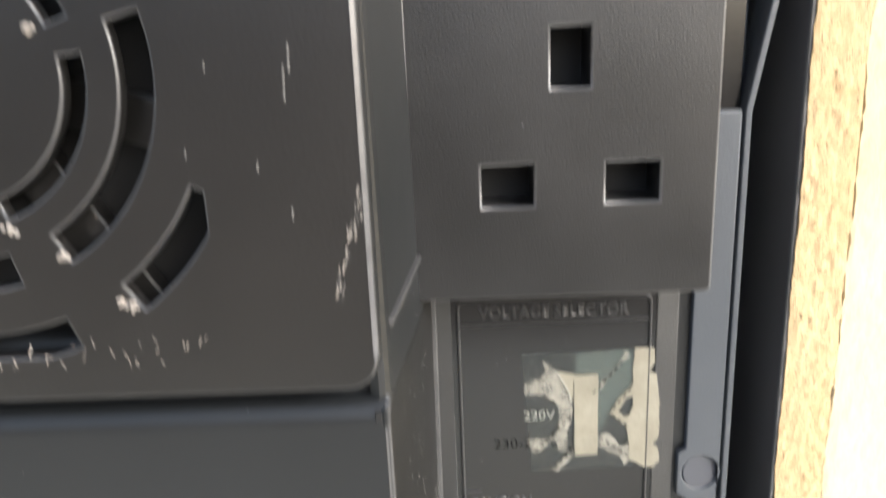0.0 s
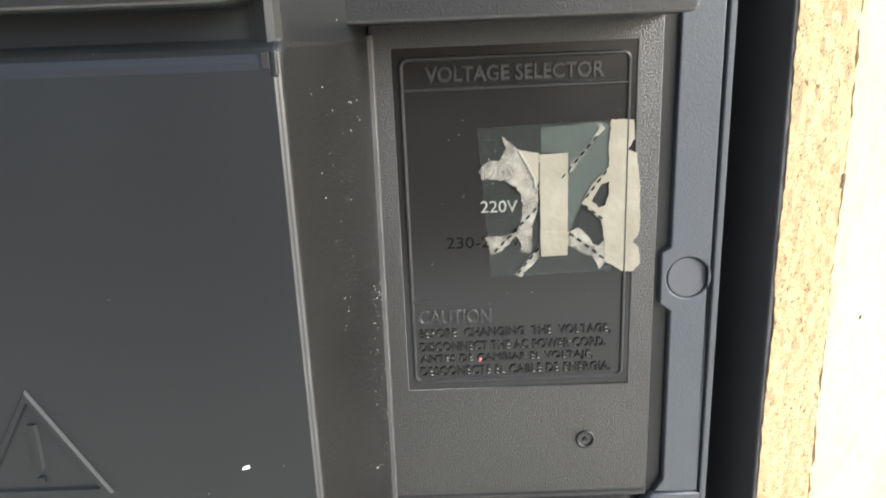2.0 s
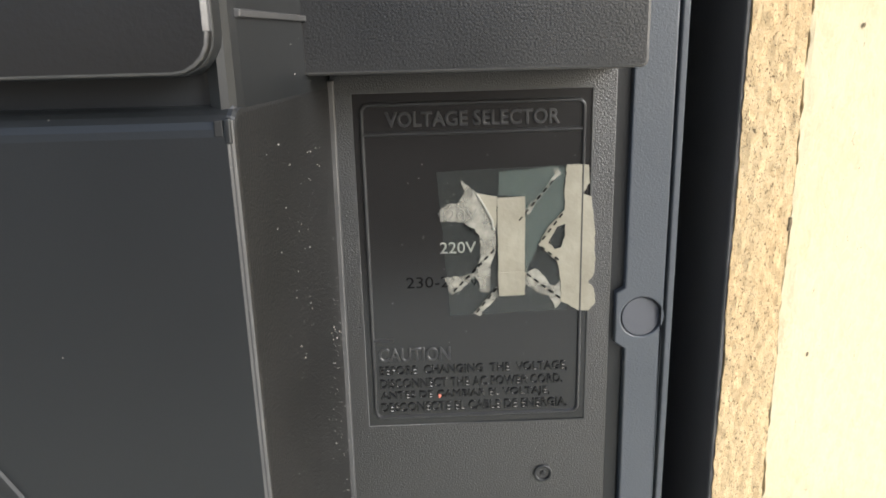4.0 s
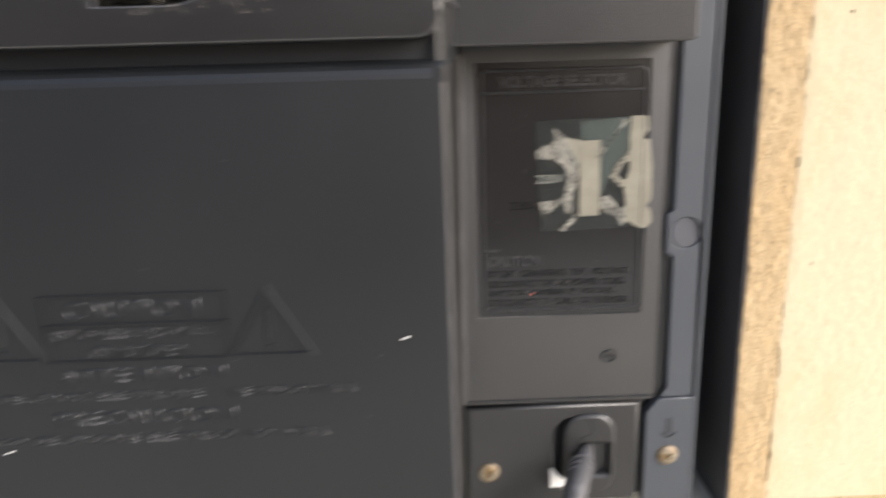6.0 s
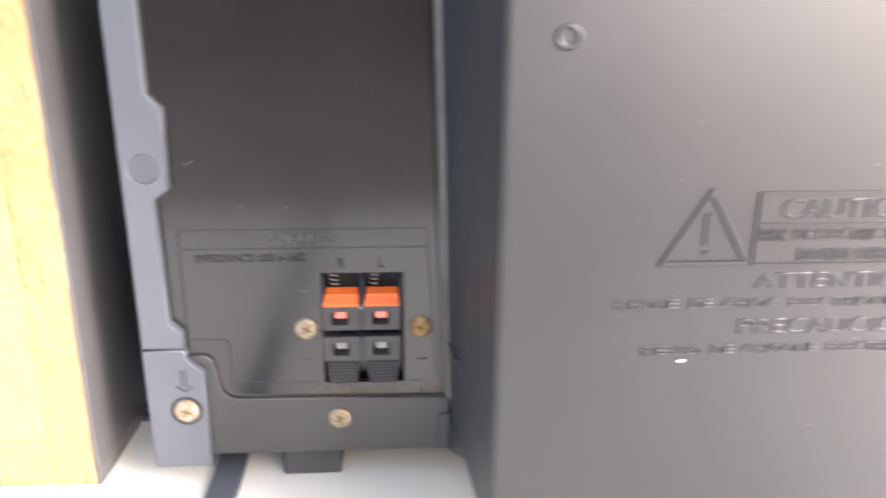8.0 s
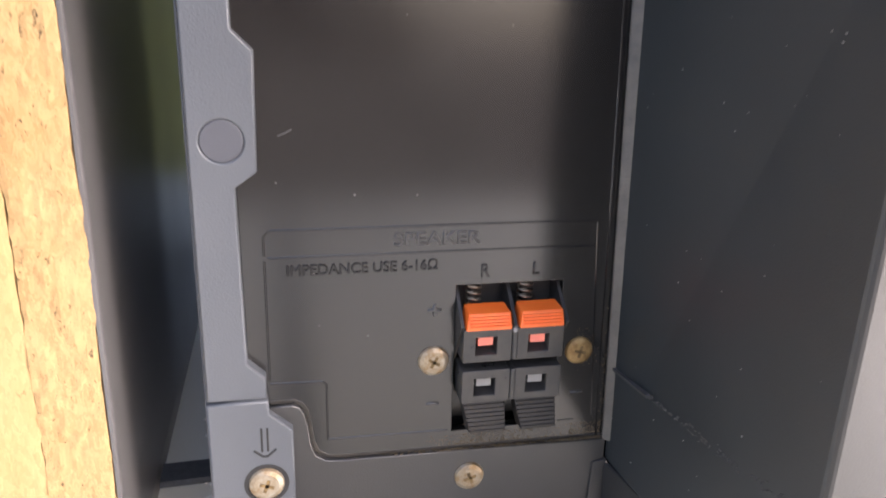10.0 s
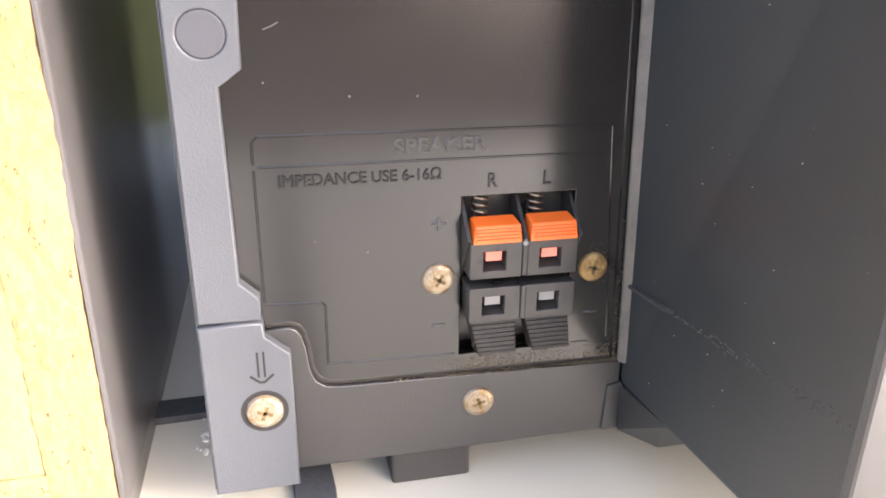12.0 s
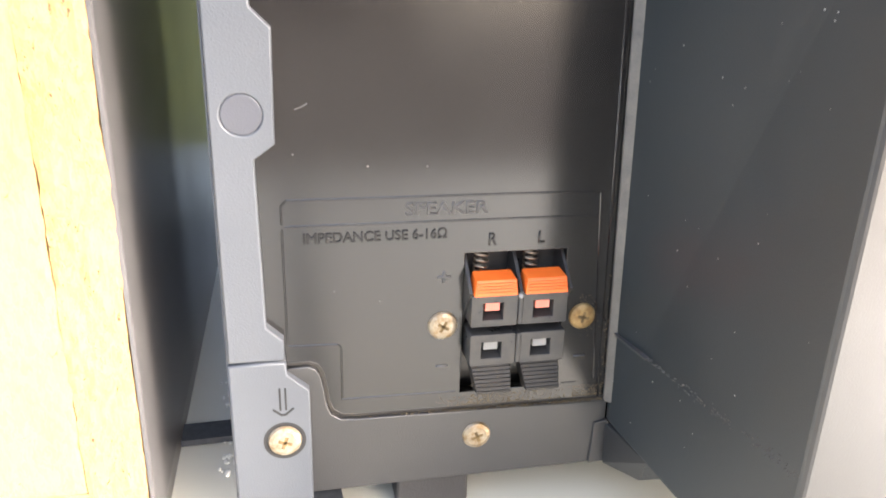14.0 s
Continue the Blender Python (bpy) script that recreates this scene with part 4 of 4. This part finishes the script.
CY = 95.0


def triangle(cx, top, base, half):
    part("warning_triangle", bead([(cx, top), (cx + half, base), (cx - half, base)], CY, 1.0, 0.45, True), SMOOTH, house)
    part("warning_mark", bead([(cx, top - 3.6), (cx, base + 3.2)], CY, 1.3, 0.4), SMOOTH, house)
    part("warning_mark", bead([(cx - 0.4, base + 1.8), (cx + 0.4, base + 1.8)], CY, 0.9, 0.4), SMOOTH, house)


triangle(-49.4, 156.8, 144.0, 7.6)
triangle(-98.7, 156.8, 144.3, 7.4)
part("embossed_line", bead(rect(-90.2, -57.2, 143.9, 156.6), CY, 0.5, 0.4, True), SMOOTH, house)
part("embossed_line", bead([(-90.2, 151.1), (-57.2, 151.0)], CY, 0.5, 0.4), SMOOTH, house)
for words, x0, x1, z0, z1 in (("CAUTION", -86.2, -61.9, 152.0, 155.6), ("RISK OF ELECTRIC SHOCK", -89.4, -58.2, 148.1, 150.3), ("DO NOT OPEN", -82.2, -65.4, 144.4, 146.8),
                              ("ATTENTION", -89.4, -58.4, 139.4, 142.4), ("RISQUE  DE  CHOC  ELECTRIQUE     NE PAS OUVRIR", -113.8, -34.1, 135.6, 137.7),
                              ("PRECAUCION", -91.1, -57.2, 130.8, 133.8), ("RIESGO  DE  CHOQUE  ELECTRICO  NO  ABRIR", -108.2, -40.0, 126.7, 128.9)):
    text(words, x0, x1, z0, z1, CY, 0.35, SMOOTH, house, bold=0.008)

# fan housing above it, with curved slots
VX, VZ = -67.1, 241.6
UL, UR = -140.6, -16.6
slots = [arc_slot(VX, VZ, 15.9, 18.5, a, a + 76) for a in (-70, 20, 110, 200)]
slots += [arc_slot(VX, VZ, 22.6, 26.5, a, a + 74) for a in (-60, 30, 120, 210)]
slots += [clipped_slot(VX, VZ, 32.6, 36.6, a, a + 28, 30.6, 35.7) for a in (-98, -54, 26, 70, 126, 206)]
fan = part("fan_housing", plate([rect(UL, UR, 199.8, TOP - 4, 4)] + slots, 92.0, 94.4, 0.35), WORN, rx, "scuffed black plastic fan housing with curved slots", EDGE)
# Pale strip that paints the sun's line on this rounded edge.
part("edge_wear_glint", solid([(UR - 0.5, 91.85, 204), (UR + 0.15, 92.2, 204), (UR + 0.15, 92.2, 322), (UR - 0.5, 91.85, 322)], [(UR - 0.5, 93, 204), (UR + 0.25, 93, 204), (UR + 0.25, 93, 322), (UR - 0.5, 93, 322)], 0.12), RUBBED_GLINT, fan, "rubbed edge with painted glint")
part("housing_wall", plate([rect(UL - 0.2, UR + 0.2, 199.6, TOP - 3.8, 4.2), rect(UL + 2.2, UR - 2.2, 202.2, TOP - 6.4, 2.5)], 93.6, 147.1, 0.5), SMOOTH, fan)
# Black sheet behind the slots, standing in for the dark inside.
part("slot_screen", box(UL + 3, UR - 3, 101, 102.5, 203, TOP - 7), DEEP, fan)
ring = lambda z, lean: [(-18.5, 97.4, z), (-17.2, 96.6, z), (-16.3 + lean, 96.9, z), (-15.72 + lean, 97.9, z), (-15.36 + lean, 99.8, z), (-11.05 + lean, 147.1, z), (-17, 147.1, z)]
part("side_wall", solid(ring(192.5, 0.0), ring(325, -1.2)), SMOOTH, fan)
part("housing_wall_rib", solid([(-14.9, 99.5, 206.5), (-14.9, 99.5, 205.7), (-12.0, 130.5, 206.2), (-12.0, 130.5, 207.0)], [(-16.0, 99.5, 206.7), (-16.0, 99.5, 205.5), (-13.4, 130.5, 206.0), (-13.4, 130.5, 207.2)], 0.12), EDGE, fan, "pale moulded rib")
for turn in (-16, -58, -103, 32, 78):
    spoke = box(14, 37, 97.2, 100.5, -3.1, 3.1, 0.3)
    spoke.transform(Matrix.Translation((VX, 0, VZ)) @ Matrix.Rotation(radians(-turn), 4, "Y"))
    part("inner_spoke", spoke, WORN, fan, "inner spoke behind the slots")
random.seed(4)
for px, pz, big in ((-48.0, 212.6, 1.9), (-60.9, 222.9, 1.0), (-55.0, 219.4, 0.9), (-54.0, 246.5, 0.8)):
    for k in range(16):
        a, r = random.uniform(0, 6.28), random.uniform(0, big)
        c = lathe([(0.05, 91.7 - random.uniform(0, 0.2)), (random.uniform(0.2, 0.6), 92.1)], px + r * math.cos(a), pz + r * 0.6 * math.sin(a), 6)
        part("chipped_edge", c, CHIPPED, fan, "white chipped plastic")
for k in range(26):
    px, pz = random.uniform(-66, -38), 205.2 + random.uniform(-1.4, 2.2)
    part("scuff", bead([(px, pz), (px + random.uniform(-0.7, 0.7), pz + random.uniform(0.2, 1.2))], 92.0, random.uniform(0.06, 0.2), 0.03), CHIPPED, fan)

for k in range(40):
    f = random.random()
    px, pz = -21.2 + 4.0 * f + random.uniform(-0.5, 0.5), 212.5 + 12.5 * f + random.uniform(-1, 1)
    part("scuff", bead([(px, pz), (px + random.uniform(0, 0.4), pz + random.uniform(0.4, 1.6))], 92.0, random.uniform(0.1, 0.3), 0.04), CHIPPED if k % 3 else SCUFF, fan)
for px, pz, tall in ((-24.6, 240.5, 3.2), (-25.4, 237.2, 4.0), (-34.5, 241, 1.0), (-25.8, 223, 1.4), (-38, 231, 0.8), (-29.5, 229, 1.1)):
    part("scuff", bead([(px, pz), (px + 0.15, pz + tall)], 92.0, 0.35, 0.04), SCUFF, fan)
grit = bmesh.new()
for k in range(420):
    deep = random.triangular(104, 144.8, 143)
    z = random.triangular(96, 206, 150)
    x = -15.2 + (deep - 95) * 0.078 + 0.02
    g = random.choice((0.02, 0.02, 0.03, 0.03, 0.04, 0.05, 0.08))
    box(x - 0.05, x + g * 0.6, deep - g, deep + g, z - g, z + g * random.uniform(0.5, 2), 0, grit)
for k in range(40):
    deep, z = random.uniform(98, 146), random.uniform(92, 190)
    x = -134.3 - (deep - 95) * (0.071 + (z - 86) * 0.00063) - 0.03
    g = random.uniform(0.03, 0.09)
    box(x - g * 0.6, x + 0.1, deep - g, deep + g, z - g, z + g, 0, grit)
for k in range(12):
    x, z, g = random.uniform(-200, -143), random.uniform(94, 185), random.uniform(0.02, 0.05)
    box(x - g, x + g, BACK_L - g * 0.6, BACK_L + 0.1, z - g, z + g, 0, grit)
for k in range(34):
    x, z, g = random.uniform(-6, 33), random.uniform(133, 190), random.uniform(0.03, 0.07)
    box(x - g, x + g, FIELD - g * 0.6, FIELD + 0.1, z - g, z + g, 0, grit)
for k in range(30):
    x, z, g = random.uniform(-130, -18), random.uniform(92, 194), random.uniform(0.03, 0.07)
    box(x - g, x + g, 95 - g * 0.6, 95.1, z - g, z + g, 0, grit)
tagged(part("grit", grit, GRIT), "pale specks of dust clinging to the plastic", "dust", kind="stuff")

# feet, dust and the strap under the receiver
for fx in (-181.8, -3.0):
    part("foot", solid([(fx, 149, 68.5), (fx + 15.2, 149, 68.5), (fx + 15.2, 149.5, 76), (fx, 149.5, 76)], [(fx, 164, 68.5), (fx + 15.2, 164, 68.5), (fx + 15.2, 164, 76), (fx, 164, 76)], 0.6), RUBBER, rx, "black rubber foot")
for fx in (-196, 20):
    part("foot", box(fx, fx + 15, 390, 405, 68.5, 76, 0.6), RUBBER, rx, "black rubber foot")
random.seed(9)
dust = bmesh.new()
for k in range(1500):
    x = random.triangular(-175, -146, -166) if k % 4 else random.uniform(-146, -139.5)
    z = 93.0 + 2.6 * random.random() ** 2
    s = random.uniform(0.02, 0.15)
    box(x - s, x + s, BACK_L - s * 0.15, BACK_L + 0.2, z - s * 0.6, z + s * 0.6, 0, dust)
for k in range(520):
    x = random.choice((random.triangular(-190, -140, -164), random.uniform(-150, -139.5)))
    z = 93.0 - (x + 190.5) * 0.0173 + random.uniform(-0.05, 0.15)
    s = random.uniform(0.03, 0.12)
    y = random.uniform(146.3, 147.0)
    box(x - s * 1.5, x + s * 1.5, y - s, y + s, z - 0.3, z + s * 0.5, 0, dust)
for k in range(110):
    z = random.triangular(93.5, 122, 96)
    x = -138.6 - (z - 91.5) * 0.035 - abs(random.gauss(0, 0.8)) - 0.4
    s = random.uniform(0.02, 0.1)
    box(x - s, x + s, BACK_L - s * 0.15, BACK_L + 0.2, z - s, z + s, 0, dust)
for k in range(70):
    a, far = random.uniform(-1.6, 1.9), 2.8 + abs(random.gauss(0, 0.9))
    s = random.uniform(0.02, 0.1)
    x, z = -145.6 + far * math.cos(a), 111.2 + far * math.sin(a)
    box(x - s, x + s, BACK_L - s * 0.15, BACK_L + 0.2, z - s, z + s, 0, dust)
for k in range(150):
    x, down = random.choice((-164.8, -164.8, -155.1)) + random.triangular(-4, 3.6, -2.5), random.uniform(0.0, 5.6)
    s = random.uniform(0.02, 0.11)
    box(x - s * 2, x + s * 2, 143.3 - 0.48 * down - s * 0.2, 143.6 - 0.48 * down, 104.0 - down - s * 0.4, 104.0 - down + s * 0.4, 0, dust)
tagged(part("dust", dust, DUST), "brown dust caked on the ledge and levers of the terminals", "dust", kind="stuff")
strap = thing("strap", "dark woven strap lying on the table under the receiver", "strap")
band = bmesh.new()
path = [(-196.2, -136), (-196.4, 60), (-196.4, 120), (-196.2, 150), (-197, 166), (-200, 175), (-206, 181), (-214, 183), (-226, 182.6), (-260, 182), (-300, 182)]
rows = []
for i, (x, y) in enumerate(path):
    a, b = Vector(path[max(0, i - 1)]), Vector(path[min(len(path) - 1, i + 1)])
    d = (b - a).normalized()
    s = Vector((-d.y, d.x)) * 3.9
    rows.append([band.verts.new((x + s.x * k, y + s.y * k, z)) for k, z in ((1, 68.6), (0.92, 70.0), (-0.92, 70.0), (-1, 68.6))])
for r, s in zip(rows, rows[1:]):
    for k in range(4):
        band.faces.new((r[k], r[(k + 1) % 4], s[(k + 1) % 4], s[k]))
part("webbing", band, STRAP, strap)

# small shiny drops beside the receiver
DROPLET = bpy.data.materials.new("shiny white drop")
DROPLET.use_nodes = True
gb = DROPLET.node_tree.nodes["Principled BSDF"]
gb.inputs["Base Color"].default_value, gb.inputs["Roughness"].default_value = (0.76, 0.75, 0.68, 1), 0.08
gb.inputs["Specular IOR Level"].default_value, gb.inputs["IOR"].default_value = 0.6, 1.5
random.seed(21)
drops = bmesh.new()
for k in range(30):
    y = random.choice((random.uniform(166, 181), random.uniform(166, 181), random.uniform(190, 208)))
    x = -216.6 - 0.055 * (y - 166) + random.gauss(0, 0.8)
    size = random.uniform(0.25, 0.7)
    m = Matrix.Translation((x, y, TABLE_Z + size * 0.1)) @ Matrix.Diagonal((size, size * random.uniform(1.0, 2.4), size * 0.45, 1))
    bmesh.ops.create_icosphere(drops, subdivisions=2, radius=1, matrix=m)
for f in drops.faces:
    f.smooth = True
tagged(part("shiny_drops", drops, DROPLET), "small shiny white drops on the table", "glue", kind="stuff")
